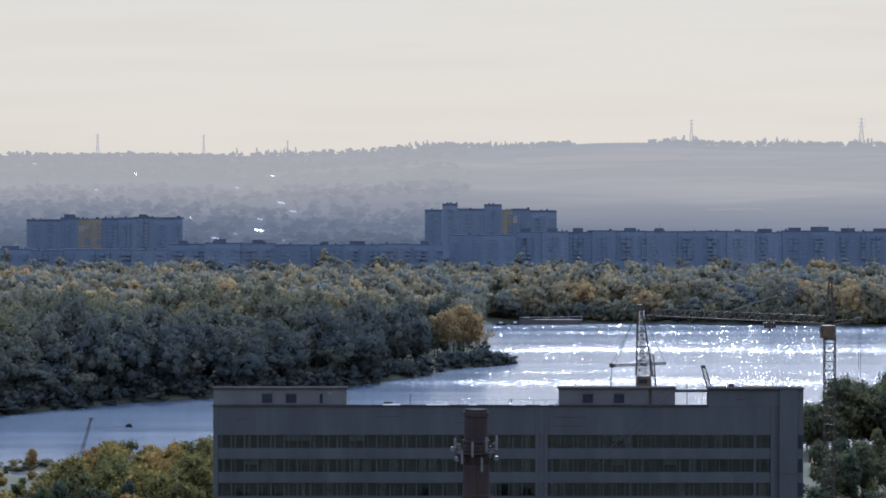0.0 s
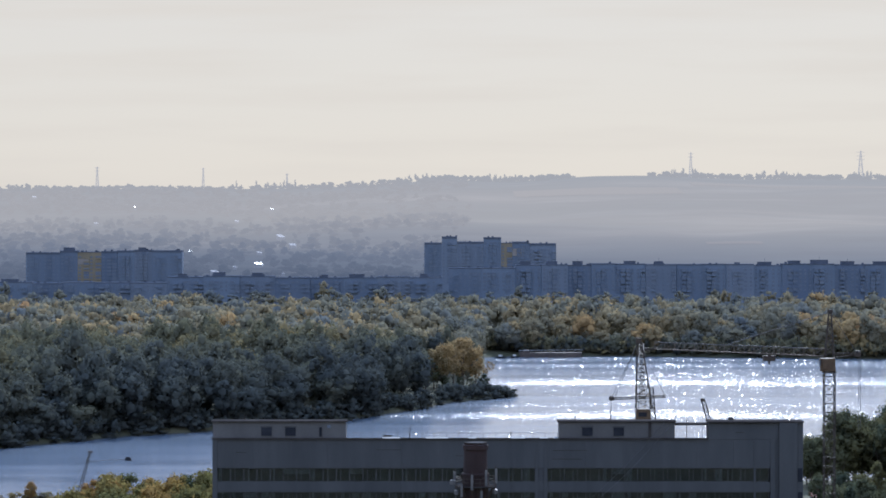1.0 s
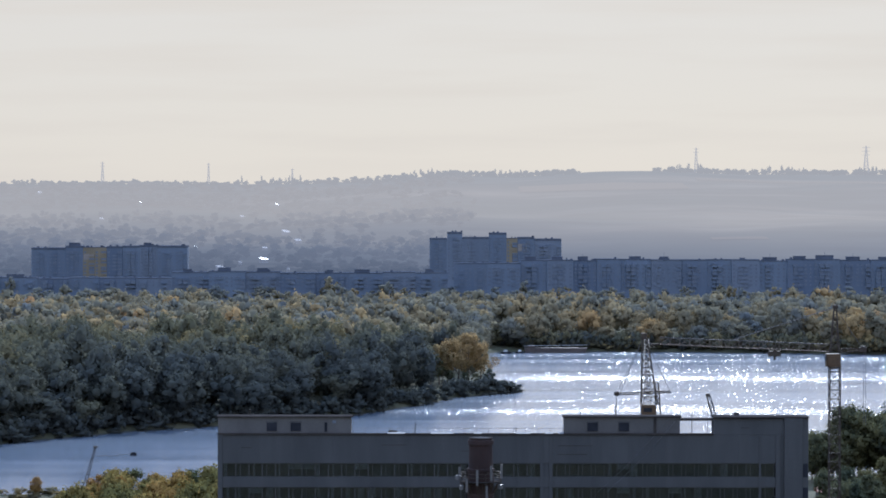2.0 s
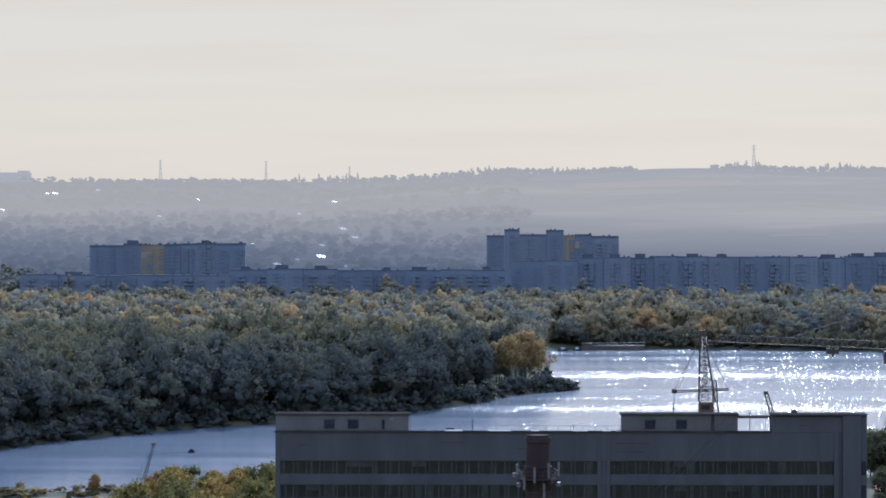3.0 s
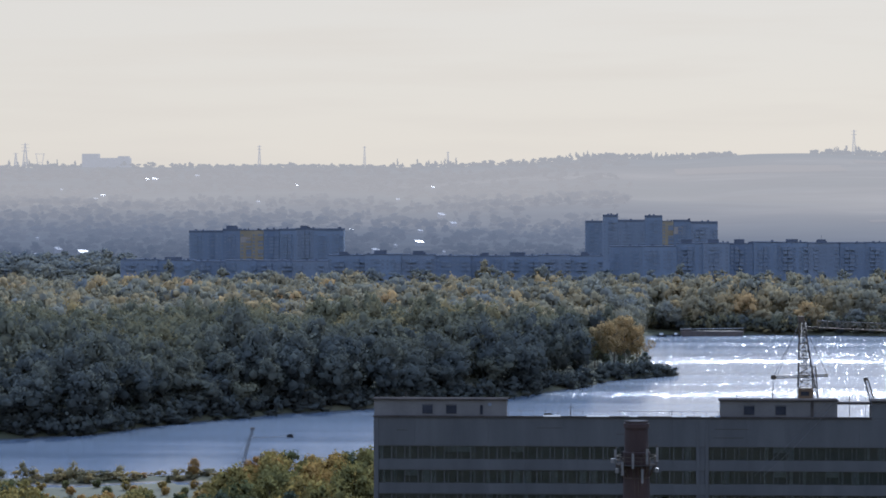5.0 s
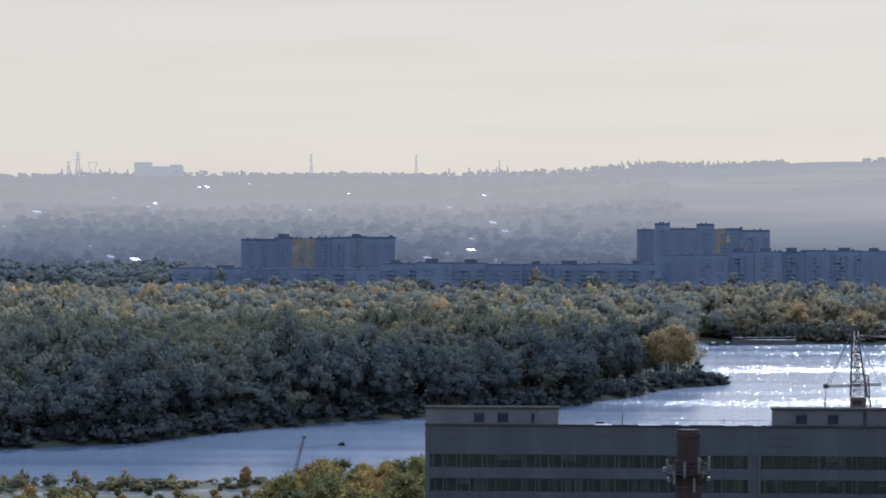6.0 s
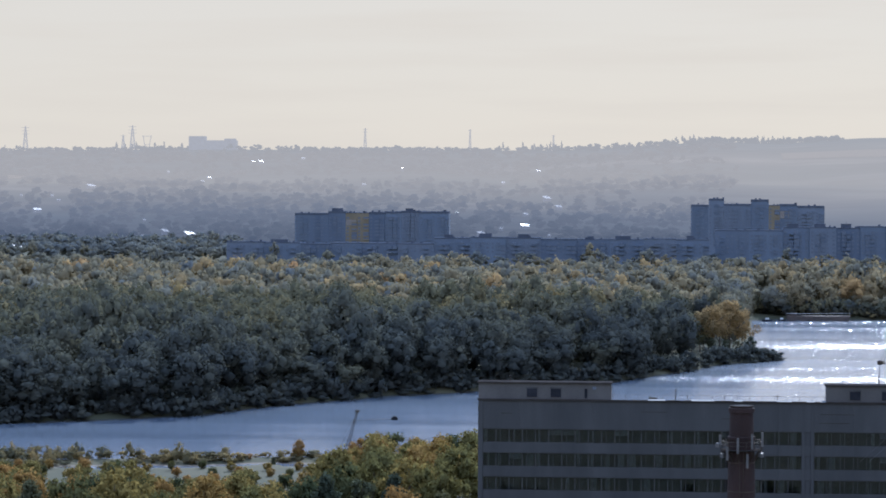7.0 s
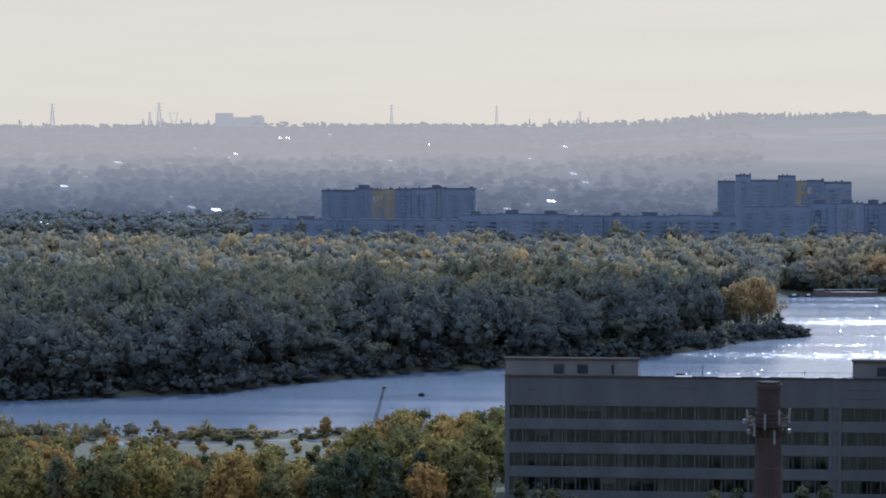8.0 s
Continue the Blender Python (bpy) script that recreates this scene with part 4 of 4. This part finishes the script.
def slewing_crane():
    o = thing("slewing_crane", (38.8, 530, 3.0), "rusty lattice slewing crane standing behind the office roof", "crane")
    g = 3.0
    part("tower", Geo().lattice((0.1, 0, 0), (0.1, 0, 20.6), 3.4, 3.4, 8, 0.2, 0.11), M_STEEL, o)
    part("base", Geo().box(-3, 3, -3, 3, -0.3, 0.6), M_CONCRETE, o)
    c = part("cab", Geo().box(-1.3, 1.5, -1.5, 1.5, 20.6, 22.6).box(-1.2, 1.2, -1.4, 1.4, 22.6, 22.8), M_YELLOW, o, "rusty orange machinery cab")
    part("cab_window", Geo().box(-0.9, 0.7, -1.56, -1.51, 21.4, 22.2), M_DARK, c)
    part("head_mast", Geo().lattice((0.3, 0, 22.8), (-0.6, 0, 35.6), 3.2, 0.9, 9, 0.16, 0.085), M_STEEL, o)
    part("rear_mast", Geo().lattice((2.2, 2.5, 20.6), (1.9, 2.5, 26.8), 1.0, 0.7, 6, 0.14, 0.08), M_STEEL, o)
    part("mast_head", Geo().box(-1.3, -0.2, -0.5, 0.5, 35.4, 36.6), M_STEEL, o)
    arm = part("cross_arm", Geo().lattice((-5.6, 0, 24.8), (4.4, 0, 25.2), 0.4, 0.4, 12, 0.12, 0.07), M_STEEL, o)
    part("arm_weight", Geo().tube([(-6.0, 0, 24.4, 0.3), (-6.0, 0, 24.6, 0.55), (-6.0, 0, 25.1, 0.55), (-6.0, 0, 25.3, 0.3)], 10), M_STEEL, arm)
    part("jib", Geo().lattice((0, 1.5, 23.5), (1.5, 24, 34), 1.4, 0.8, 14, 0.14, 0.08), M_STEEL, o)
    for end in ((-5.9, 0, 25.2), (4.3, 0, 25.3), (-5.3, 0, 25.2)):
        part("tie_rope", Geo().bar((-0.75, 0, 36.0), end, 0.07), M_CABLE, o)
    part("hoist_rope", Geo().bar((-6.1, 0, 24.4), (-6.1, 0, 17.0), 0.07), M_CABLE, o)


slewing_crane()


def mobile_crane():
    o = thing("mobile_crane", (56.0, 520, 3.4), "small lattice-boom crane raised behind the roof", "crane")
    part("chassis", Geo().box(-2, 4, -1.3, 1.3, 0.5, 1.6), M_YELLOW, o)
    part("cab", Geo().box(-1.5, 1, -1.2, 1.2, 1.6, 3.4), M_YELLOW, o)
    for k in (-1.4, 0.9, 3.2):
        for s in (-1.3, 1.3):
            part("wheel", Geo().tube([(k, s, 0, 0.3), (k, s, 0.15, 0.55), (k, s, 0.85, 0.55), (k, s, 1.0, 0.3)], 10), M_DARK, o)
    part("boom", Geo().lattice((0, 0, 2.6), (-6.4, 0, 24.6), 1.1, 0.7, 16, 0.14, 0.08), M_STEEL, o)
    part("boom_head", Geo().box(-6.9, -6.1, -0.4, 0.4, 24.5, 25.1), M_STEEL, o)
    part("boom_rope", Geo().bar((-6.5, 0, 24.5), (-6.6, 0, 12), 0.06), M_CABLE, o)


mobile_crane()


def cable_mast():
    o = thing("cable_mast", (-77.3, 575, 2.5), "thin leaning lattice mast on the river bank", "mast")
    part("mast", Geo().lattice((0, 0, -0.3), (3.2, 0, 11.1), 0.8, 0.3, 14, 0.08, 0.045), M_STEEL, o)
    part("mast_head", Geo().box(2.7, 3.7, -0.2, 0.2, 11.0, 11.35), M_STEEL, o)
    part("stay", Geo().bar((3.2, 0, 11.1), (-2.5, 3, 0), 0.05), M_CABLE, o)
    part("cable", Geo().bar((2.6, 0, 9.2), (10.0, 6, 9.1), 0.09), M_CABLE, o)
    part("carriage", Geo().box(9.8, 11.2, 5.6, 6.4, 8.8, 9.3).box(10.1, 10.9, 5.7, 6.3, 9.3, 9.6), M_DARK, o)


cable_mast()

# ---- trees of the near bank ----
def tree_kind(seed, tall, wide, leaves, size, low, material, lobes=11, slim=1.0, fat=(0.20, 0.34), reach=0.62, jitter=0.8, core=0.6):
    r = np.random.RandomState(seed)
    v, f, nm = crown_arrays(r, tall, wide, leaves, size, low, lobes, slim, fat, reach, jitter, core, 1, (0.6, 1.4), 0.5)
    o = thing("tree", (0, -200, -60), "leafy tree", "tree", "trees of the near bank")
    g = Geo().tube([(0, 0, -0.4, 0.035 * tall * 0.5), (0.1, 0, tall * low, 0.024 * tall * 0.5), (0.05, 0.1, tall * 0.75, 0.05)], 7)
    for k in range(5):
        a_ = r.uniform(0, 6.28)
        z = tall * (low * 0.8 + 0.1 * k)
        g.bar((0, 0, z), (math.cos(a_) * wide * 0.32, math.sin(a_) * wide * 0.32, z + tall * 0.16), 0.14)
    part("trunk", g, M_BARK, o)
    part("crown", array_mesh("crown", v, f, material, None, nm), None, o)
    return o


KINDS = {
    "broad": [tree_kind(50 + k, 14, 8.5, 2700, 0.38, 0.06, M_LEAF_NEAR, 46, 1.0, (0.06, 0.15), 1.0) for k in range(5)],
    "upright": [tree_kind(60 + k, 15, 4.6, 3000, 0.36, 0.06, M_LEAF_DARK, 34, 0.9, (0.1, 0.22), 0.85) for k in range(2)],
    "shrub": [tree_kind(70 + k, 4.5, 4.2, 900, 0.32, 0.0, M_LEAF_NEAR, 16, 0.9, (0.1, 0.22), 0.95) for k in range(3)],
    "dark": [tree_kind(90 + k, 17, 9, 2800, 0.4, 0.08, M_LEAF_DARK, 42, 1.0, (0.07, 0.16), 1.0) for k in range(3)],
    "gold": [tree_kind(80 + k, 19, 13, 2600, 0.5, 0.2, M_LEAF_GOLD, 34, 1.0, (0.05, 0.13), 1.05, 0.7, 0.0) for k in range(2)],
}
LABELS = {"dark": "tall dark green tree beside the crane", "broad": "bushy olive and yellow-green tree on the near bank", "upright": "slim upright poplar with dark green leaves",
          "shrub": "low green shrub near the water's edge", "gold": "golden autumn tree at the island's point"}


def plant(kind, x, y, tall, rnd, z=None, wide=1.0):
    src = rnd.choice(KINDS[kind])
    base = {"broad": 14, "upright": 15, "shrub": 4.5, "dark": 17, "gold": 19}[kind]
    s = tall / base
    gz = float(height(np.array([x]), np.array([y]))[0]) if z is None else z
    o = copy_thing(src, pose(x, y, gz, 0, 0, rnd.uniform(0, 360)))
    o.scale = (s * wide, s * wide, s)
    tagged(o, LABELS[kind], "shrub" if kind == "shrub" else "tree", {"shrub": "shrubs by the water", "gold": "golden trees at the point"}.get(kind, "trees of the near bank"))


rnd = random.Random(12)
for row, y in enumerate((412, 424, 437, 450, 464, 478, 492, 506, 520, 534, 546)):
    x = -0.285 * y + rnd.uniform(0, 4)
    while x < -37:
        slope = float(np.interp(x / y, [-0.275, -0.25, -0.246, -0.237, -0.234, -0.213, -0.21, -0.19, -0.182, -0.169, -0.163, -0.15, -0.142, -0.132, -0.12], [0.1035, 0.104, 0.1135, 0.1135, 0.102, 0.102, 0.1095, 0.1085, 0.1062, 0.1058, 0.108, 0.107, 0.1, 0.0945, 0.0905]))
        yy = y + rnd.uniform(-4, 4)
        if land(np.array([x]), np.array([float(yy)]))[0] > 3:
            tall = min(62 - slope * y - float(height(np.array([x]), np.array([yy]))[0]), 15.5) * rnd.uniform(0.82, 1.06)
            kind = "shrub" if tall < 4.5 else ("upright" if rnd.random() < 0.2 else "broad")
            plant(kind, x, yy, max(tall, 2.0), rnd, None, 1.0 if tall > 9 else 1.3)
        x += rnd.uniform(4.5, 7.5)
# before the office
for x, t in ((-31, 13.5), (-27, 12.3), (-23, 11.2), (-14, 10.5), (-3, 12.5), (0.5, 12.8), (9.5, 13.0), (13, 12.7), (21, 10.8), (28, 10), (36, 10.5), (45, 10)):
    plant("upright" if t > 12.4 else "dark", x, rnd.uniform(388, 399), t, rnd)
# beside the tower crane
for k in range(30):
    y = rnd.uniform(585, 632)
    x = 0.1345 * y + 5 + rnd.uniform(0, 34)
    plant("dark", x, y, rnd.uniform(15, 20.5) if x > 0.145 * y else rnd.uniform(8, 12), rnd)
for k in range(16):
    y = rnd.uniform(596, 630)
    plant("dark", y * rnd.uniform(0.143, 0.166), y, rnd.uniform(13, 18), rnd, None, 1.1)
for k in range(12):
    y = rnd.uniform(480, 560)
    plant("upright" if k % 2 else "dark", 0.137 * y + 3 + rnd.uniform(0, 18), y, rnd.uniform(9, 13), rnd)
for k in range(40):
    y = rnd.uniform(425, 585)
    plant("dark", 0.1318 * y + rnd.uniform(0, 16), y, rnd.uniform(4.5, 8.5) if y < 490 else rnd.uniform(2.5, 4.5), rnd, None, 1.3)
for k in range(16):
    y = rnd.uniform(592, 628)
    plant("dark", y * rnd.uniform(0.1325, 0.144), y, rnd.uniform(9, 12.5), rnd, None, 1.0)
for k in range(16):
    y = rnd.uniform(535, 574)
    plant("dark", y * rnd.uniform(0.1335, 0.158), y, rnd.uniform(4.5, 7.0), rnd, None, 1.2)
# spit
p = np.stack([rng.uniform(-195, -78, 1400), rng.uniform(545, 612, 1400)], 1)
d = land(p[:, 0], p[:, 1])
p = p[(d > 0.8) & (near_shore(p[:, 0]) - p[:, 1] < np.where(p[:, 0] > -142, 13, 36)) & (wobble(p[:, 0], p[:, 1], 16, 55) > -0.9)]
hs = rng.uniform(0.15, 0.45, len(p)) * np.where(rng.uniform(0, 1, len(p)) < 0.1, 1.8, 1.0) * np.interp(p[:, 0], [-130, -105], [1.7, 1.0])
rows = np.stack([p[:, 0], p[:, 1], height(p[:, 0], p[:, 1]) - 0.1, hs, rng.uniform(0.5, 1.0, len(p)), tints(p, 0.5, 0.2, rng, 56)], 1)
forest("spit_scrub", rows, T_SHRUB, M_LEAF_ISLAND, "low olive scrub and reeds on the sandy spit", "scrub", rng)
plant("broad", -90.5, 600, 5.0, rnd, None, 1.0)
plant("upright", -94.5, 590, 4.2, rnd)
# island point
for x, y, t in ((1.5, 972, 17.5), (7.5, 978, 19.5), (12.0, 984, 16.5), (4.0, 990, 18.0), (-3, 968, 15)):
    plant("gold", x, y, t, rnd)
for x, y, t in ((-6, 965, 13), (-2, 978, 10), (1, 966, 6), (6, 969, 5.5), (10, 975, 5), (15, 976, 7), (-9, 958, 14)):
    plant("dark", x, y, t, rnd, None, 1.2)
p = np.stack([rng.uniform(-330, 25, 800), np.zeros(800)], 1)
p[:, 1] = island_shore(p[:, 0]) + rng.uniform(-0.6, 10, len(p))
p = p[(land(p[:, 0], p[:, 1]) > -0.7) & wedge(p)]
hs = rng.uniform(0.3, 1.4, len(p)) * np.interp(p[:, 0], [-5, 10, 24], [1.0, 1.0, 0.5])
rows = np.stack([p[:, 0], p[:, 1], height(p[:, 0], p[:, 1]) - 0.3, hs, rng.uniform(1.0, 1.7, len(p)), tints(p, 0.0, 0.05, rng, 57)], 1)
q = np.stack([rng.uniform(12, 260, 500), np.zeros(500)], 1)
q[:, 1] = np.interp(q[:, 0], [0, 20, 90, 200, 600], [1266, 1266, 1262, 1236, 1200]) + rng.uniform(1, 9, len(q))
q = q[(land(q[:, 0], q[:, 1]) > 0.4) & wedge(q)]
rows = np.concatenate([rows, np.stack([q[:, 0], q[:, 1], height(q[:, 0], q[:, 1]) - 0.3, rng.uniform(0.8, 2.0, len(q)), rng.uniform(1.0, 2.0, len(q)), tints(q, 0.3, 0.2, rng, 58)], 1)])
forest("shore_bushes", rows, T_SHRUB, M_LEAF_ISLAND, "dark bushes hanging over the river's edge", "bushes", rng)
for group_ in KINDS.values():
    for o in group_:
        for c in list(o.children):
            bpy.data.objects.remove(c)
        bpy.data.objects.remove(o)


# ---- housing estate across the river ----
def apartment_block(x0, y, sections, base, label, seed, attic=1.6, bay=3.4, storey=2.85):
    """sections: (width, height, kind); kind 'ochre' is a painted strip, 'house' carries a lift house."""
    o = thing("apartment_building", (x0, y, base), label, "apartment building", "housing estate")
    r = random.Random(seed)
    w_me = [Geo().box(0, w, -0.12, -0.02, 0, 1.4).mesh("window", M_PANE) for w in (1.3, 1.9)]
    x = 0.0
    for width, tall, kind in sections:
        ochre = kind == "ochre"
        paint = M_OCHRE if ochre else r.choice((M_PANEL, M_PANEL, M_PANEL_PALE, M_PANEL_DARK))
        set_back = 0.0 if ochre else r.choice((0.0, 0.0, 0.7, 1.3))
        part("wall", Geo().box(x, x + width - 0.05, set_back, 13, 0, tall), paint, o, "ochre painted wall" if ochre else "panel wall painted grey-blue with haze")
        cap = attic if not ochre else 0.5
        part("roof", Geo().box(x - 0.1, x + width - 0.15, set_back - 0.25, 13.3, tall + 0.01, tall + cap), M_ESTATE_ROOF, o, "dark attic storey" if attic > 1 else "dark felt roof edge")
        if kind == "house":
            a, b = sorted((r.uniform(0.1, 0.35), r.uniform(0.5, 0.8)))
            h = r.uniform(1.6, 2.6)
            part("lift_house", Geo().box(x + width * a, x + width * b, 3, 9, tall + cap + 0.01, tall + cap + h).box(x + width * a - 0.2, x + width * b + 0.2, 2.8, 9.2, tall + cap + h, tall + cap + h + 0.25), M_ESTATE_ROOF, o)
            if r.random() < 0.4:
                part("roof_aerial", Geo().bar((x + width * (a + b) / 2, 5, tall + cap + h + 0.25), (x + width * (a + b) / 2, 5, tall + cap + h + r.uniform(2, 4)), 0.18), M_ESTATE_ROOF, o)
        for k in range(r.randint(1, 3)):
            v = x + width * r.uniform(0.05, 0.92)
            part("roof_vent", Geo().box(v, v + r.uniform(0.8, 1.8), 4, 5.5, tall + cap - 0.1, tall + cap + r.uniform(0.6, 1.3)), M_ESTATE_ROOF, o)
        n = max(1, int(width / bay))
        span_ = width / n
        loggias = {k for k in range(n) if k % 4 in ((1, 2) if r.random() < 0.7 else (1,))} if not ochre else {n - 1}
        b_me = [Geo().box(0.15, span_ - 0.15, -0.6, set_back - 0.01, 0, 1.05).mesh("balcony", m) for m in (paint, M_PANEL_PALE, M_PANEL_DARK)]
        g_me = Geo().box(0.25, span_ - 0.25, -0.54, set_back - 0.02, 1.06, 2.45).mesh("glazing", M_PANE)
        for s_ in range(int(tall / storey)):
            z = 0.8 + s_ * storey
            if z < 8:
                continue
            for k in range(n):
                left = x + span_ * k
                if k in loggias:
                    ba = part("balcony", b_me[0] if r.random() < 0.6 else r.choice(b_me), None, o, at=(left, 0, z - 0.9))
                    if r.random() < 0.6:
                        part("glazing", g_me, None, ba)
                else:
                    wi = new("window", w_me[(k + seed) % 2])
                    wi.parent, wi.location = o, (left + 0.8, set_back, z)
        x += width
    return o


def runs(seed, widths, low, high, houses=0.6):
    """A long block as a row of stair sections of slightly uneven height."""
    r = random.Random(seed)
    return [(w, r.uniform(low, high), "house" if r.random() < houses else "") for w in widths]


b = apartment_block(-342.6, 2250, [(28, 32.3, ""), (14.5, 33.8, "house"), (9.6, 33.9, "ochre"), (9.9, 33.9, "ochre"), (13, 33.4, ""), (14, 33.9, ""), (15, 34.4, "house"), (24.5, 34.0, "")], 3.2, "long haze-blue panel apartment block with an ochre strip", 1)
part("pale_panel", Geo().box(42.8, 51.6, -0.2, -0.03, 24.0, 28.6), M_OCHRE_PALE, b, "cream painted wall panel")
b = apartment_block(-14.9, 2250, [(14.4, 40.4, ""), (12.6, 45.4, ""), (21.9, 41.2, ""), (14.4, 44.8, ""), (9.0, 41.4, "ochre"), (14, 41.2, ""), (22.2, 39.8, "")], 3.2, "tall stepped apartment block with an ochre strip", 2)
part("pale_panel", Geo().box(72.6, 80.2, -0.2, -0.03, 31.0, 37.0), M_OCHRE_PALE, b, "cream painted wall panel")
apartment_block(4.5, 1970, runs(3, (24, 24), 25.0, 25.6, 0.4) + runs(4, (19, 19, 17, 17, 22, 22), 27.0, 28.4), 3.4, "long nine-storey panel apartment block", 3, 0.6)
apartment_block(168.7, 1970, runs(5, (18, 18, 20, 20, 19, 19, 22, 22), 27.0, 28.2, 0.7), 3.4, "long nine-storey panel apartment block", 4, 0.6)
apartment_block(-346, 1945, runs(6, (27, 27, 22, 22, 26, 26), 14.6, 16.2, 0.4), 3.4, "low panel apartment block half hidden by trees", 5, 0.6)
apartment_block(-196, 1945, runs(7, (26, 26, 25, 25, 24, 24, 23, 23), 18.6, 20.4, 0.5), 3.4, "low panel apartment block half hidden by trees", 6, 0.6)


# ---- backdrop things ----
def pylon(x, y, tall, wide, arms):
    o = thing("pylon", (x, y, float(hill_height(np.array([x]), np.array([y]))[0]) - 1), "faint lattice power pylon on the hill crest", "pylon", "pylons on the crest")
    part("mast", Geo().lattice((0, 0, 0), (0, 0, tall), wide, 0.8, 8, 0.7, 0.4), M_FAR_STEEL, o)
    for k in range(arms):
        z = tall * (0.95 - 0.13 * k)
        part("cross_arm", Geo().bar((-wide * 0.75, 0, z), (wide * 0.75, 0, z), 0.6), M_FAR_STEEL, o)


for x, tall, wide, arms in ((-573, 38, 5, 2), (-397, 36, 4, 1), (-258, 26, 4, 1), (412, 42, 6, 2), (694, 48, 9, 3), (-1152, 42, 8, 3), (-968, 42, 9, 3), (-984, 26, 6, 1)):
    pylon(x, 4540, tall, wide, arms)
o = thing("pylon", (-943, 4540, 114), "faint forked power pylon on the hill crest", "pylon", "pylons on the crest")
part("mast", Geo().bar((-2, 0, 0), (-7, 0, 27), 0.9).bar((2, 0, 0), (7, 0, 27), 0.9).bar((-8, 0, 26), (8, 0, 26), 0.8).bar((-4, 0, 12), (4, 0, 12), 0.6), M_FAR_STEEL, o)
o = thing("factory", (-870, 4530, 112), "pale hazy factory block on the hill crest", "building")
part("tower_block", Geo().box(0, 27, 0, 20, 0, 28), M_FAR_PLASTER, o)
part("long_block", Geo().box(27.1, 80, 0, 20, 0, 21).box(60, 78, 2, 16, 21, 24), M_FAR_PLASTER, o)


def cottage(x, y, w, rnd, shiny):
    z = float((hill_height if y > 2330 else height)(np.array([x]), np.array([y]))[0])
    o = thing("cottage", (x, y, z - 0.5), "small distant house with a shiny sheet-metal roof" if shiny else "small distant house with a pale slate roof", "house", "houses on the hillside")
    o.rotation_euler = (0, 0, radians(rnd.uniform(30, 66)))
    a, b = w * 0.4, max(w * 0.2, 1.0)
    eave = 2.6 if w < 8 else 3.6
    rise = 2 * b * math.tan(radians(rnd.uniform(20, 34)))
    part("wall", Geo().hexa([(-a, -b, 0), (a, -b, 0), (a, b, 0), (-a, b, 0), (-a, -b, eave), (a, -b, eave), (a, b, eave + rise), (-a, b, eave + rise)]), M_FAR_PLASTER, o)
    part("roof", Geo().hexa([(-a - 0.3, -b - 0.4, eave + 0.02), (a + 0.3, -b - 0.4, eave + 0.02), (a + 0.3, b + 0.4, eave + rise + 0.1), (-a - 0.3, b + 0.4, eave + rise + 0.1),
                             (-a - 0.3, -b - 0.4, eave + 0.25), (a + 0.3, -b - 0.4, eave + 0.25), (a + 0.3, b + 0.4, eave + rise + 0.35), (-a - 0.3, b + 0.4, eave + rise + 0.35)]), M_FAR_ROOF if shiny else M_FAR_SLATE, o)
    part("chimney_stack", Geo().box(a * 0.3, a * 0.3 + 0.7, b * 0.2, b * 0.2 + 0.7, eave + rise * 0.4, eave + rise + 1.4), M_FAR_PLASTER, o)


for k, (x, y, w) in enumerate(HOUSES):
    cottage(x, y, w, rnd, k in (0, 4, 5, 6, 9, 14, 15, 20, 23, 25, 29))

# ---- boats ----
def barge(x, y, n):
    o = thing("barge", (x, y, 0), "long dark barge moored under the far bank", "barge")
    part("hull", Geo().hexa([(1, 0, -0.5), (n - 1, 0, -0.5), (n - 1, 6, -0.5), (1, 6, -0.5), (0, 0, 2.2), (n, 0, 2.2), (n, 6, 2.2), (0, 6, 2.2)]), M_RUST, o)
    part("rail", Geo().bar((0, 0.1, 3.2), (n, 0.1, 3.6), 0.13), M_WHITE, o, "pale rail")
    for k in range(9):
        part("stanchion", Geo().bar((n * k / 8, 0.1, 2.2), (n * k / 8, 0.1, 3.3), 0.12), M_STEEL, o)
    part("deck_house", Geo().box(2, 5, 1, 5, 2.21, 3.3), M_RUST, o)


barge(35, 1252, 29)


def boat(x, y, n, label):
    o = thing("boat", (x, y, 0), label, "boat")
    part("hull", Geo().hexa([(0.3, 0.2, -0.3), (n - 0.5, 0.2, -0.3), (n - 0.5, 1.4, -0.3), (0.3, 1.4, -0.3), (0, 0, 0.7), (n, 0.5, 0.8), (n, 1.1, 0.8), (0, 1.6, 0.7)]), M_DARK, o)
    part("cabin", Geo().box(n * 0.3, n * 0.65, 0.35, 1.25, 0.75, 1.5), M_WHITE, o)


boat(24, 1246, 5, "small pale motor boat moored by the far bank")
boat(31, 1248, 4, "small pale motor boat moored by the far bank")

o = thing("mooring_frame", (-154.5, 590, 0.2), "small dark frame standing in shallow water by the spit", "frame")
for x in (0.0, 1.5):
    part("post", Geo().bar((x, 0, -1.2), (x, 0, 1.5), 0.16), M_DARK, o)
part("beam", Geo().box(-0.15, 1.65, -0.1, 0.1, 1.5, 1.72), M_DARK, o)

# shed with a red roof among the trees beside the crane
o = thing("shed", (76.5, 562, 3.2), "low shed with a red sheet roof among trees", "shed")
part("wall", Geo().box(0, 6, 0, 6, 0, 2.2), M_CONCRETE, o)
part("roof", Geo().hexa([(-0.4, -0.4, 2.2), (6.4, -0.4, 2.2), (6.4, 6.4, 2.2), (-0.4, 6.4, 2.2), (-0.4, 2.9, 3.3), (6.4, 2.9, 3.3), (6.4, 3.1, 3.3), (-0.4, 3.1, 3.3)]), M_RED, o)
